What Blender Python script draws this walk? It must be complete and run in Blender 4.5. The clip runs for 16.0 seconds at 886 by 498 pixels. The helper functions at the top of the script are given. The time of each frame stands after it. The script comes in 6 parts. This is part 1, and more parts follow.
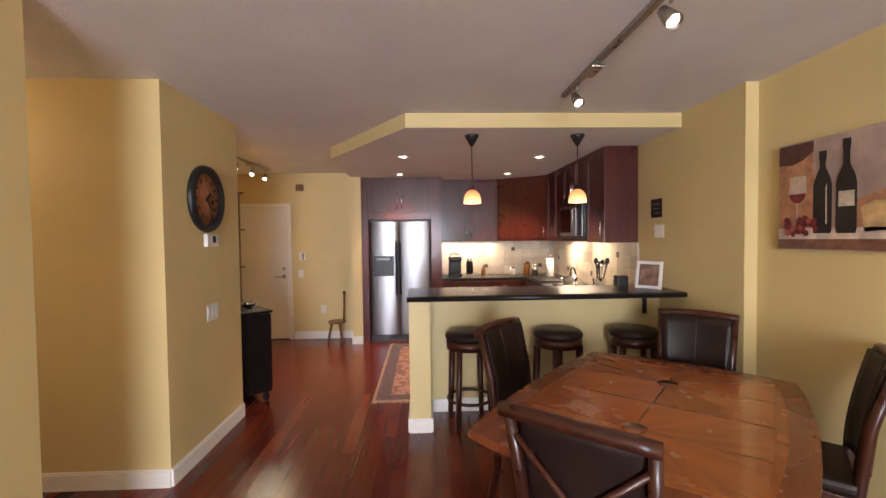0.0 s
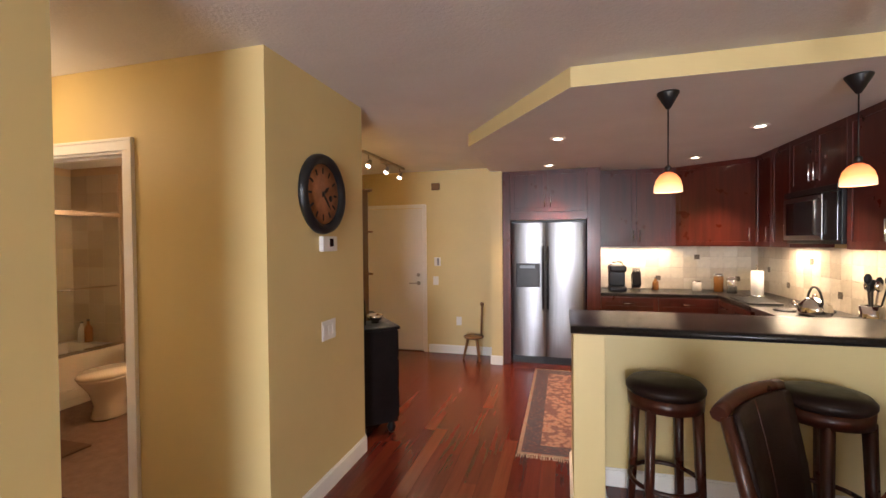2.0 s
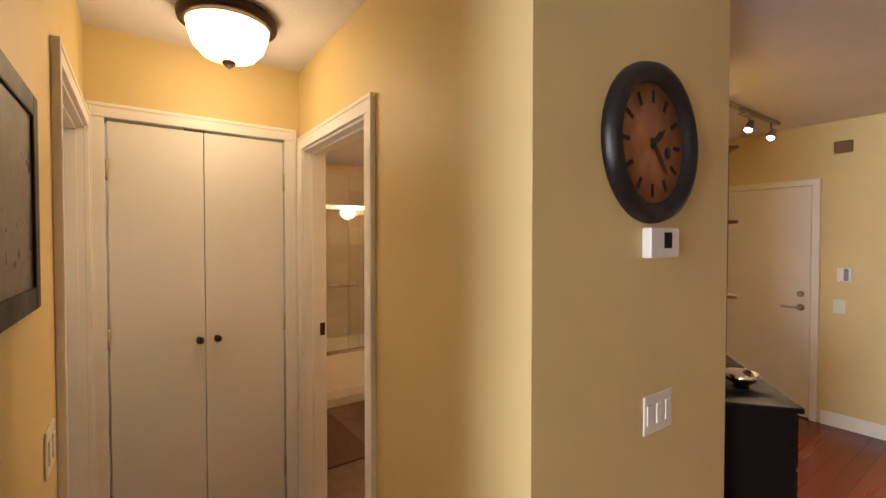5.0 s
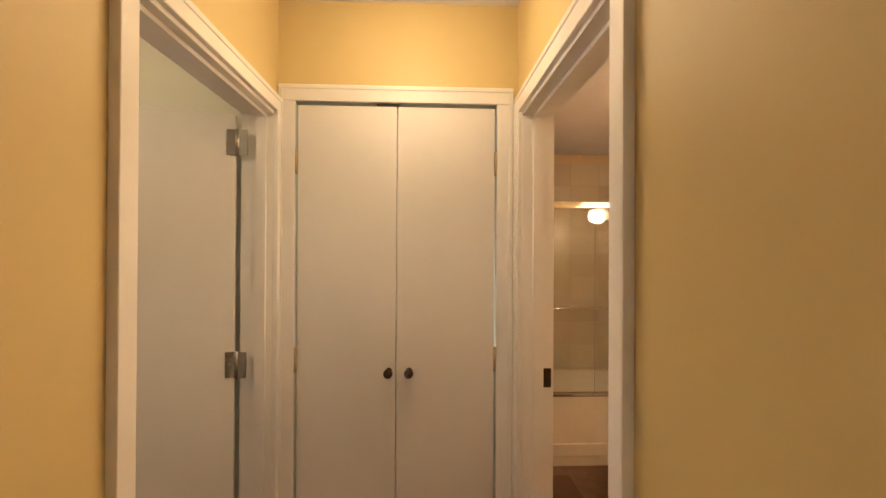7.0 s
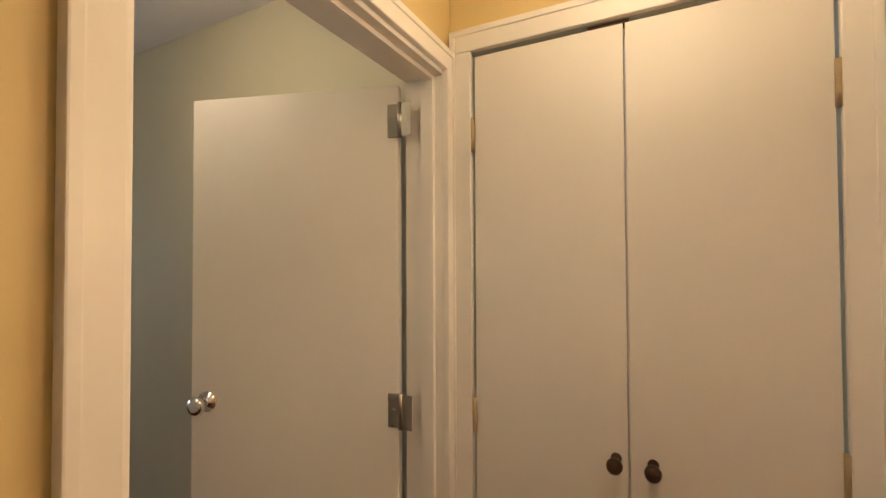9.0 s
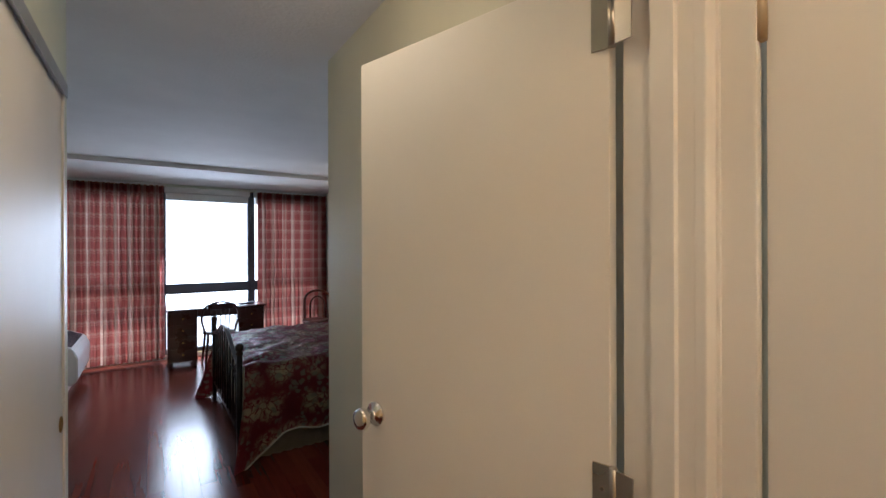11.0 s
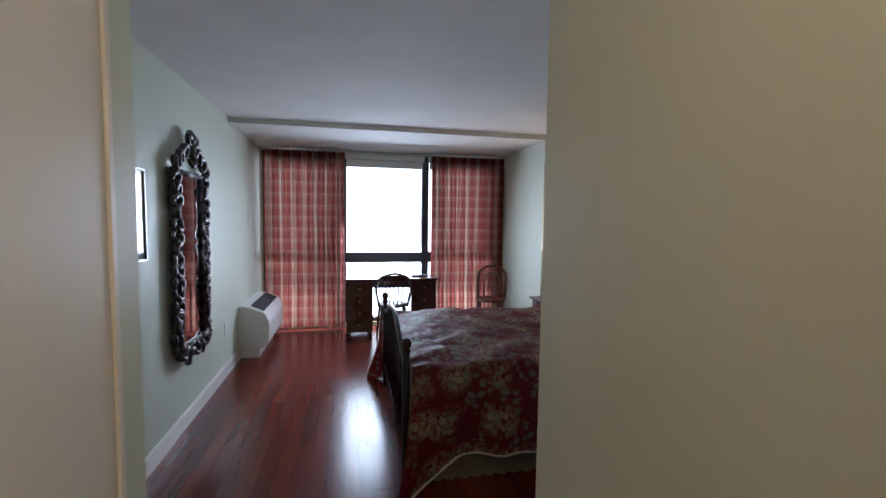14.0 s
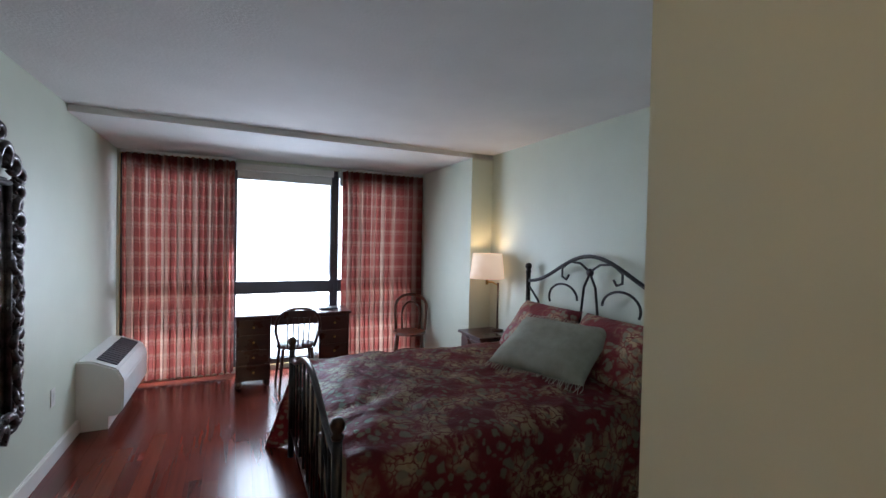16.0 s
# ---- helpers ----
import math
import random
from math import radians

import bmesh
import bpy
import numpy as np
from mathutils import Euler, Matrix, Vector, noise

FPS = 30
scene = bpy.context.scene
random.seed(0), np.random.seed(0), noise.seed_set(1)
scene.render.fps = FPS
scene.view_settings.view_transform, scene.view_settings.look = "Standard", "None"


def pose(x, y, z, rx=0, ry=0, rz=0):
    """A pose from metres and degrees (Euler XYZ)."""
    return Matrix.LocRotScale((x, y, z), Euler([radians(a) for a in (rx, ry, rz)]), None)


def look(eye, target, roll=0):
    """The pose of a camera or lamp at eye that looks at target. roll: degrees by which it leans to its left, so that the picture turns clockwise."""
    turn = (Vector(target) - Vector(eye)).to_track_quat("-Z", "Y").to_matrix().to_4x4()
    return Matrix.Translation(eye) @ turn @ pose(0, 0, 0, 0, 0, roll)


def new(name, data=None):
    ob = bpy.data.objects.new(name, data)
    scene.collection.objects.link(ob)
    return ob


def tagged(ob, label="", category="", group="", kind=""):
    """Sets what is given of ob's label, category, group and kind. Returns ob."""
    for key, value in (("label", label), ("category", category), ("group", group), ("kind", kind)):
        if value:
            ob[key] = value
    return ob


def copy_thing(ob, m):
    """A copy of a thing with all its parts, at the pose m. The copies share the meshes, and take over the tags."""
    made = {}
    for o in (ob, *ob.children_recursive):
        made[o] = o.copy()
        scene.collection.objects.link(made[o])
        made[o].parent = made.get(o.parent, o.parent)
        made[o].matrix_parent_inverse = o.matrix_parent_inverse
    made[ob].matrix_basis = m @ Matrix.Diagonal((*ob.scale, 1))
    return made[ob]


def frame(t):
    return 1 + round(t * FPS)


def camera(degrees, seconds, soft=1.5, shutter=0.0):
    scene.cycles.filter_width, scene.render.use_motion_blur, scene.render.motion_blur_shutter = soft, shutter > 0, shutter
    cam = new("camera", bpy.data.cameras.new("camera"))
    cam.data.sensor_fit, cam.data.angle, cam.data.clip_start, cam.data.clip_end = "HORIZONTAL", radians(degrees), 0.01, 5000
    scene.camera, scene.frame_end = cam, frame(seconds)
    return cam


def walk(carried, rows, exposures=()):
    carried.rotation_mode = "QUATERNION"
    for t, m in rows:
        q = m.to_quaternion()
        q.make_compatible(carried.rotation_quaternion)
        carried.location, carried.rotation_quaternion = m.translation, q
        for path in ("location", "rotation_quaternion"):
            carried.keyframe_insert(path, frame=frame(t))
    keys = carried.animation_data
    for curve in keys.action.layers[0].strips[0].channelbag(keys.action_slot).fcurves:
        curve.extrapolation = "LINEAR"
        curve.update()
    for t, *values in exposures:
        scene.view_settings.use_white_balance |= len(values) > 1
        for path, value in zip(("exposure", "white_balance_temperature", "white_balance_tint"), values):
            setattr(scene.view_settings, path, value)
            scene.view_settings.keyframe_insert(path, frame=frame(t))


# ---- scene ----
cam = camera(91.4, 16.0)
PATH = [
    (0, (1.142, 1.006, 1.581), (1.222, 3.003, 1.52), -0.7),
    (0.5, (1.118, 1.202, 1.57), (1.072, 3.201, 1.519), -0.7),
    (1, (1.073, 1.428, 1.575), (0.873, 3.417, 1.526), -0.6),
    (1.5, (1.019, 1.671, 1.577), (0.657, 3.637, 1.53), -0.4),
    (2, (0.951, 1.919, 1.576), (0.413, 3.845, 1.541), -0.5),
    (2.5, (0.884, 2.157, 1.558), (0.156, 4.02, 1.533), -0.5),
    (3, (0.802, 2.358, 1.566), (-0.12, 4.133, 1.544), -0.5),
    (3.5, (0.697, 2.552, 1.571), (-0.413, 4.215, 1.547), -0.7),
    (4, (0.578, 2.73, 1.584), (-0.719, 4.252, 1.553), -0.7),
    (4.2, (0.517, 2.789, 1.578), (-0.851, 4.249, 1.551), -0.7),
    (6.3, (-0.277, 3.303, 1.572), (-2.223, 3.778, 1.544), 0.7),
    (6.5, (-0.363, 3.345, 1.549), (-2.333, 3.703, 1.544), 0.6),
    (7, (-0.574, 3.402, 1.546), (-2.573, 3.488, 1.556), 0.3),
    (7.5, (-0.734, 3.425, 1.557), (-2.725, 3.256, 1.575), 0.1),
    (8, (-0.888, 3.433, 1.551), (-2.838, 3.002, 1.589), 0.0),
    (8.5, (-1.052, 3.402, 1.557), (-2.936, 2.732, 1.585), -0.3),
    (8.7, (-1.114, 3.386, 1.552), (-2.962, 2.624, 1.587), -0.3),
    (10.8, (-1.572, 3.195, 1.557), (-2.753, 1.581, 1.556), -0.3),
    (11, (-1.599, 3.151, 1.549), (-2.712, 1.49, 1.548), -0.2),
    (11.5, (-1.668, 3.014, 1.541), (-2.604, 1.247, 1.518), -0.4),
    (12, (-1.729, 2.851, 1.54), (-2.489, 1.002, 1.495), -0.3),
    (12.5, (-1.79, 2.674, 1.55), (-2.367, 0.76, 1.485), -0.2),
    (13, (-1.84, 2.481, 1.565), (-2.257, 0.528, 1.469), -0.6),
    (13.5, (-1.828, 2.31, 1.544), (-2.187, 0.347, 1.415), -0.4),
    (14, (-1.805, 2.124, 1.546), (-2.223, 0.173, 1.408), 0.8),
    (14.5, (-1.787, 1.939, 1.541), (-2.321, 0.015, 1.434), 1.6),
    (15, (-1.767, 1.76, 1.542), (-2.426, -0.126, 1.469), 1.8),
    (15.5, (-1.743, 1.602, 1.564), (-2.508, -0.246, 1.516), 1.8),
    (16, (-1.74, 1.447, 1.585), (-2.604, -0.356, 1.548), 1.2),
]
walk(cam, [(t, look(eye, target, roll)) for t, eye, target, roll in PATH],
     exposures=[(0, 0.45, 6350, 19), (4.2, 0.54, 6500, 16), (6.3, 0.62, 6400, 15), (8.7, 0.45, 6200, 13), (10.8, 0.45, 5500, 13), (12.5, 0.42, 5350, 12), (13.5, 0.6, 5400, 12), (16, 0.62, 5600, 12)])

# ---- world and light ----
world = bpy.data.worlds.new("sky")
scene.world = world
world.use_nodes = True
wn = world.node_tree
sky = wn.nodes.new("ShaderNodeTexSky")
sky.sky_type, sky.sun_disc = "NISHITA", False
sky.sun_elevation, sky.sun_rotation = radians(58), radians(170)
bg = wn.nodes["Background"]
bg.inputs["Strength"].default_value = 0.14
wn.links.new(sky.outputs[0], bg.inputs[0])


def lamp(name, kind, m, energy, color=(1, 1, 1), size=0.1, size_y=None, spot=None):
    d = bpy.data.lights.new(name, kind)
    d.energy, d.color = energy, color
    if kind == "AREA":
        d.size = size
        if size_y:
            d.shape, d.size_y = "RECTANGLE", size_y
    elif kind == "SUN":
        d.angle = radians(size)
    else:
        d.shadow_soft_size = size
    if spot:
        d.spot_size, d.spot_blend = radians(spot), 0.6
    ob = new(name, d)
    ob.matrix_world = m
    return ob


WARM, TUNG, DAY = (1.0, 0.77, 0.49), (1.0, 0.66, 0.34), (0.86, 0.93, 1.0)
lamp("sun", "SUN", look((0, -5, 8), (0.55, -0.05, 0)), 5.0, (1, 0.95, 0.88), 0.6)
# daylight in the openings of the facade
lamp("window_light_bedroom", "AREA", pose(-2.28, -4.02, 1.35, 62, 0, 0), 37, DAY, 1.1, 1.5)
lamp("window_light_living", "AREA", pose(1.05, -4.02, 1.4, 90, 0, 0), 315, DAY, 1.95, 1.9)
# the lamps of the rooms
lamp("hall_bulb", "POINT", pose(-1.9, 3.34, 2.24), 4.5, WARM, 0.18)
# added spot under the hall bowl, evens the light down the closet doors
lamp("hall_downlight", "SPOT", pose(-1.9, 3.34, 2.24), 11, WARM, 0.15, spot=125)
lamp("passage_bulb", "POINT", pose(-1.78, 2.08, 2.2), 1.3, (1.0, 0.85, 0.66), 0.16)
lamp("bath_bulb", "POINT", pose(-2.2, 5.25, 1.93), 30, TUNG, 0.08)
lamp("bedside_bulb", "POINT", pose(-4.13, -2.35, 1.33), 5, TUNG, 0.05)
for lx in (1.556, 2.49):
    lamp("pendant_bulb", "POINT", pose(lx, 4.79, 1.89), 7, TUNG, 0.04)
for lx, ly in ((0.905, 5.8), (0.79, 7.15), (2.43, 5.85), (2.32, 7.15)):
    lamp("downlight_bulb", "SPOT", pose(lx, ly, 2.43), 95, WARM, 0.04, spot=88)
for fy in (6.35, 6.85, 7.3):
    lamp("foyer_spot", "SPOT", look((-1.138, fy - 0.05, 2.40), (-1.3, fy - 1.0, 1.2)), 22, WARM, 0.03, spot=120)
for fy in (3.78, 2.72):
    lamp("dining_spot", "SPOT", look((2.132, fy - 0.04, 2.40), (2.3, fy - 0.6, 0.7)), 7, WARM, 0.03, spot=100)
lamp("under_cabinet_light", "AREA", pose(1.85, 7.93, 1.475), 9, WARM, 0.85, 0.12)
lamp("under_cabinet_light", "AREA", pose(3.1, 6.95, 1.475), 8, WARM, 0.12, 0.5)
lamp("hood_light", "AREA", pose(3.05, 6.1, 1.5), 5, WARM, 0.2, 0.4)

# ---- materials ----


class Nodes:
    """A Principled material with short calls for its nodes."""

    def __init__(self, name):
        self.m = bpy.data.materials.new(name)
        self.m.use_nodes = True
        self.t = self.m.node_tree
        self.b = self.t.nodes["Principled BSDF"]
        self.out = self.t.nodes["Material Output"]
        self.co = self.t.nodes.new("ShaderNodeTexCoord").outputs["Object"]

    def n(self, kind, **kw):
        node = self.t.nodes.new("ShaderNode" + kind)
        for k, v in kw.items():
            sock = node.inputs[k]
            if isinstance(v, bpy.types.NodeSocket):
                self.t.links.new(v, sock)
            else:
                sock.default_value = v
        return node

    def link(self, a, b):
        self.t.links.new(a, b)

    def scaled(self, sx, sy, sz, vec=None):
        return self.n("Mapping", Vector=vec or self.co, Scale=(sx, sy, sz)).outputs[0]

    def noise(self, scale, detail=4, vec=None, rough=0.55):
        return self.n("TexNoise", Vector=vec or self.co, Scale=scale, Detail=detail, Roughness=rough).outputs["Fac"]

    def ramp(self, fac, *stops):
        r = self.t.nodes.new("ShaderNodeValToRGB")
        self.link(fac, r.inputs[0])
        while len(r.color_ramp.elements) < len(stops):
            r.color_ramp.elements.new(0.5)
        for e, (p, c) in zip(r.color_ramp.elements, stops):
            e.position, e.color = p, (*c, 1) if len(c) == 3 else c
        return r.outputs[0]

    def mix(self, fac, a, b, blend="MIX"):
        x = self.t.nodes.new("ShaderNodeMix")
        x.data_type, x.blend_type = "RGBA", blend
        for s, v in ((x.inputs[0], fac), (x.inputs[6], a), (x.inputs[7], b)):
            if isinstance(v, bpy.types.NodeSocket):
                self.link(v, s)
            else:
                s.default_value = v if not isinstance(v, tuple) or len(v) == 4 else (*v, 1)
        return x.outputs[2]

    def math(self, op, a, b=0.0):
        x = self.t.nodes.new("ShaderNodeMath")
        x.operation = op
        for s, v in zip(x.inputs, (a, b)):
            if isinstance(v, bpy.types.NodeSocket):
                self.link(v, s)
            else:
                s.default_value = v
        return x.outputs[0]

    def set(self, **kw):
        for k, v in kw.items():
            s = self.b.inputs[k.replace("_", " ")]
            if isinstance(v, bpy.types.NodeSocket):
                self.link(v, s)
            else:
                s.default_value = (*v, 1) if isinstance(v, tuple) and len(v) == 3 else v
        return self

    def bump(self, height, strength=0.2, dist=0.01):
        self.link(self.n("Bump", Height=height, Strength=strength, Distance=dist).outputs[0], self.b.inputs["Normal"])
        return self


def shade(c, k):
    return tuple(min(1, v * k) for v in c)


def plain(name, c, rough=0.5, metal=0.0, var=0.08, scale=6.0, fine=90.0, bump=0.08, coat=0.0, spec=0.5):
    """Paint, plastic or metal with soft stains and a fine grain."""
    m = Nodes(name)
    a = m.ramp(m.noise(scale, 5), (0.3, shade(c, 1 - var)), (0.7, shade(c, 1 + var)))
    m.set(Base_Color=a, Metallic=metal, Coat_Weight=coat, Specular_IOR_Level=spec)
    m.set(Roughness=m.ramp(m.noise(scale * 2.3, 3), (0.3, (rough * 0.88,) * 3), (0.7, (min(1, rough * 1.12),) * 3)))
    if bump:
        m.bump(m.noise(fine, 3), bump, 0.004)
    return m.m


def wood(name, dark, light, rough=0.3, axis=0, grain=14.0, coat=0.3, spec=0.4):
    m = Nodes(name)
    s = [grain, grain, grain]
    s[axis] = grain * 0.07
    rnd = m.n("ObjectInfo").outputs["Random"]
    shift = m.n("CombineXYZ", X=m.math("MULTIPLY", rnd, 37.0), Y=m.math("MULTIPLY", rnd, 11.0)).outputs[0]
    add = m.t.nodes.new("ShaderNodeVectorMath")
    m.link(m.scaled(*s), add.inputs[0])
    m.link(shift, add.inputs[1])
    g = m.noise(1.0, 8, add.outputs[0], 0.62)
    c = m.ramp(g, (0.28, dark), (0.72, light))
    c = m.mix(1.0, c, m.ramp(rnd, (0.0, (0.84, 0.82, 0.80)), (1.0, (1.16, 1.17, 1.18))), "MULTIPLY")
    m.set(Base_Color=c, Coat_Weight=coat, Coat_Roughness=0.12, Specular_IOR_Level=spec)
    m.set(Roughness=m.ramp(m.noise(5.0), (0.3, (rough * 0.8,) * 3), (0.7, (rough * 1.25,) * 3)))
    m.bump(g, 0.06, 0.003)
    return m.m


def wall_paint(name, c):
    m = Nodes(name)
    m.set(Base_Color=m.ramp(m.noise(1.3, 4), (0.3, shade(c, 0.95)), (0.7, shade(c, 1.05))), Roughness=0.48)
    m.bump(m.noise(140, 2), 0.045, 0.002)
    return m.m


YELLOW = wall_paint("yellow wall paint", (0.66, 0.52, 0.245))
GREEN = wall_paint("pale green wall paint", (0.62, 0.66, 0.55))
# the green paint again, with warm lamp spill put into its colour
GREEN_LAMPLIT = wall_paint("pale green wall paint tinted by lamp light", (0.63, 0.61, 0.48))
m = Nodes("stippled white ceiling")
m.set(Base_Color=m.ramp(m.noise(2.0), (0.3, (0.70, 0.68, 0.67)), (0.7, (0.77, 0.75, 0.74))), Roughness=0.85)
CEIL = m.bump(m.noise(55, 5), 0.5, 0.006).m
WHITE = plain("white trim paint", (0.80, 0.77, 0.72), 0.35, var=0.03, bump=0.04)
DOORW = plain("white door paint", (0.76, 0.73, 0.68), 0.46, var=0.03, scale=2, bump=0.04)
BATHW = wall_paint("warm tan bathroom paint", (0.50, 0.36, 0.22))


def planks_mat():
    m = Nodes("glossy red cherry planks")
    r = m.n("NewGeometry").outputs["Random Per Island"]
    r = m.math("FRACT", m.math("ADD", r, m.n("ObjectInfo").outputs["Random"]))
    wp = m.n("NewGeometry").outputs["Position"]
    off = m.n("CombineXYZ", X=m.math("MULTIPLY", r, 23.0), Y=m.math("MULTIPLY", r, 57.0)).outputs[0]
    add = m.t.nodes.new("ShaderNodeVectorMath")
    m.link(m.scaled(26, 1.6, 26, wp), add.inputs[0])
    m.link(off, add.inputs[1])
    g = m.noise(1.0, 8, add.outputs[0], 0.6)
    base = m.ramp(r, (0.0, (0.095, 0.014, 0.008)), (0.45, (0.12, 0.018, 0.010)), (0.8, (0.138, 0.023, 0.012)), (1.0, (0.165, 0.034, 0.016)))
    col = m.mix(0.45, base, m.ramp(g, (0.25, (0.35, 0.32, 0.32)), (0.75, (1.5, 1.45, 1.4))), "MULTIPLY")
    m.set(Base_Color=col, Specular_IOR_Level=0.5)
    m.set(Roughness=m.ramp(m.noise(1.6, 2, wp), (0.3, (0.19,) * 3), (0.75, (0.25,) * 3)))
    m.bump(g, 0.02, 0.001)
    return m.m


FLOORW = planks_mat()
CHERRY = wood("dark cherry cabinet wood", (0.045, 0.007, 0.005), (0.105, 0.018, 0.012), 0.32, 2, 16, 0.2, 0.35)
TABLEW = wood("polished red-brown table veneer", (0.26, 0.070, 0.016), (0.40, 0.125, 0.030), 0.24, 0, 22, 0.35)
TABLED = wood("darker table banding", (0.11, 0.026, 0.009), (0.20, 0.052, 0.017), 0.26, 0, 18, 0.4)
CHAIRW = wood("dark brown chair wood", (0.026, 0.007, 0.004), (0.064, 0.016, 0.008), 0.3, 2, 18, 0.12, 0.35)
BLACKW = wood("black stained wood", (0.004, 0.003, 0.003), (0.009, 0.006, 0.006), 0.4, 0, 12, 0.0, 0.16)
DESKW = wood("dark mahogany desk wood", (0.022, 0.007, 0.006), (0.06, 0.018, 0.012), 0.3, 0, 14)
BENTW = wood("brown bent beech", (0.05, 0.014, 0.007), (0.13, 0.036, 0.016), 0.3, 2, 16)
OAKW = wood("worn light stool wood", (0.12, 0.055, 0.018), (0.24, 0.12, 0.042), 0.45, 2, 16)
LEATHER = plain("dark brown leather", (0.018, 0.010, 0.008), 0.38, var=0.25, scale=9, fine=160, bump=0.25, spec=0.2)
GRANITE = plain("black granite", (0.012, 0.010, 0.010), 0.28, var=0.6, scale=120, bump=0, spec=0.35)
STEEL = Nodes("brushed stainless steel")
STEEL.set(Base_Color=STEEL.ramp(STEEL.noise(1.0, 6, STEEL.scaled(220, 220, 2)), (0.3, (0.21, 0.205, 0.215)), (0.7, (0.28, 0.275, 0.28))), Metallic=1.0, Roughness=0.3)
STEEL = STEEL.bump(STEEL.noise(2.2, 3), 0.05, 0.03).m
CHROME = plain("polished chrome", (0.75, 0.74, 0.72), 0.14, 1.0, 0.05, bump=0)
NICKEL = plain("satin nickel", (0.42, 0.39, 0.35), 0.3, 1.0, 0.1)
BRONZE = plain("dark bronze", (0.045, 0.024, 0.014), 0.38, 0.6, 0.2)
BLACKP = plain("black plastic", (0.008, 0.008, 0.009), 0.42, var=0.2)
DGLASS = plain("black appliance glass", (0.006, 0.006, 0.007), 0.06, var=0.1, bump=0)
WPLAST = plain("white plastic", (0.74, 0.72, 0.68), 0.35, var=0.03)
CERAM = plain("glazed white ceramic", (0.74, 0.68, 0.58), 0.12, var=0.03, bump=0)
BRASS = plain("aged brass", (0.42, 0.27, 0.08), 0.32, 1.0, 0.2)
IRON = plain("dark pewter-black wrought iron", (0.030, 0.028, 0.028), 0.33, 0.75, 0.3, 20)
SILVER = plain("antique silver leaf carving", (0.085, 0.075, 0.075), 0.3, 0.85, 0.55, 26, 90, 0.4)
DARKF = plain("dark window frame aluminium", (0.075, 0.078, 0.09), 0.4, 0.5)
ACW = plain("off-white enamel", (0.70, 0.71, 0.69), 0.4, var=0.03)
LINEN = plain("sage grey linen", (0.27, 0.27, 0.22), 0.9, var=0.12, scale=14, fine=400, bump=0.5)
SKIRT = plain("beige cotton bed skirt", (0.26, 0.20, 0.13), 0.9, var=0.1, fine=300, bump=0.4)
PLASTER = plain("grey carpet tile", (0.16, 0.10, 0.07), 0.9, var=0.15, scale=12, bump=0.2)
MIRRORM = plain("mirror silvering", (0.86, 0.86, 0.86), 0.02, 1.0, 0.0, bump=0)
GLASSY = Nodes("clear glass")
GLASSY.set(Base_Color=(0.96, 0.98, 0.98), Roughness=0.02, Transmission_Weight=1.0, IOR=1.05)
GLASSY = GLASSY.m


SHOWERG = Nodes("clear shower glass")
SHOWERG.set(Base_Color=(0.93, 0.95, 0.94), Roughness=0.03, Transmission_Weight=1.0, IOR=1.5)
SHOWERG = SHOWERG.m


def glow(name, c, strength, base=(0.8, 0.75, 0.65), trans=0.0):
    m = Nodes(name)
    m.set(Base_Color=base, Roughness=0.4, Emission_Color=c, Emission_Strength=strength)
    return m.m


BULB = glow("lit bulb", (1, 0.85, 0.62), 14)
m = Nodes("lit alabaster bowl")
m.set(Base_Color=(0.85, 0.72, 0.5), Roughness=0.35, Emission_Color=m.ramp(m.noise(7, 4), (0.3, (1, 0.62, 0.26)), (0.7, (1, 0.74, 0.40))), Emission_Strength=4.5)
BOWL = m.m
m = Nodes("lit amber glass shade")
sep = m.n("SeparateXYZ", Vector=m.co).outputs[2]
m.set(Base_Color=(0.85, 0.5, 0.25), Roughness=0.3, Emission_Strength=0.95,
      Emission_Color=m.ramp(m.math("MULTIPLY", sep, 7.0), (0.05, (1.0, 0.78, 0.42)), (0.38, (1.0, 0.40, 0.09)), (0.8, (0.8, 0.12, 0.02))))
AMBER = m.m
m = Nodes("lamp shade cloth")
m.set(Base_Color=(0.78, 0.68, 0.55), Roughness=0.9, Emission_Color=(1, 0.66, 0.42), Emission_Strength=0.35)
SHADE = m.bump(m.noise(300, 2), 0.3, 0.002).m


def plaid_mat():
    """Red, beige and cream woven checks, thin enough to let light through."""
    m = Nodes("red plaid curtain cloth")
    uv = m.n("UVMap").outputs[0]
    s = m.n("SeparateXYZ", Vector=uv)
    def stripes(v, f):
        a = m.math("FRACT", m.math("MULTIPLY", v, f))
        return m.ramp(a, (0.0, (0.31, 0.085, 0.07)), (0.34, (0.33, 0.10, 0.085)), (0.42, (0.52, 0.35, 0.27)), (0.52, (0.36, 0.12, 0.10)), (0.62, (0.60, 0.45, 0.36)), (0.74, (0.50, 0.35, 0.27)), (0.82, (0.33, 0.085, 0.07)))
    c = m.mix(0.27, stripes(s.outputs[0], 3.6), stripes(s.outputs[1], 6.4))
    c = m.mix(0.3, c, m.ramp(m.noise(60, 3), (0.3, (0.6,) * 3), (0.7, (1.2,) * 3)), "MULTIPLY")
    tr = m.n("BsdfTranslucent", Color=c)
    mx = m.n("MixShader", Fac=0.75)
    m.set(Base_Color=c, Roughness=0.9)
    m.link(m.b.outputs[0], mx.inputs[1])
    m.link(tr.outputs[0], mx.inputs[2])
    m.link(mx.outputs[0], m.out.inputs[0])
    return m.m


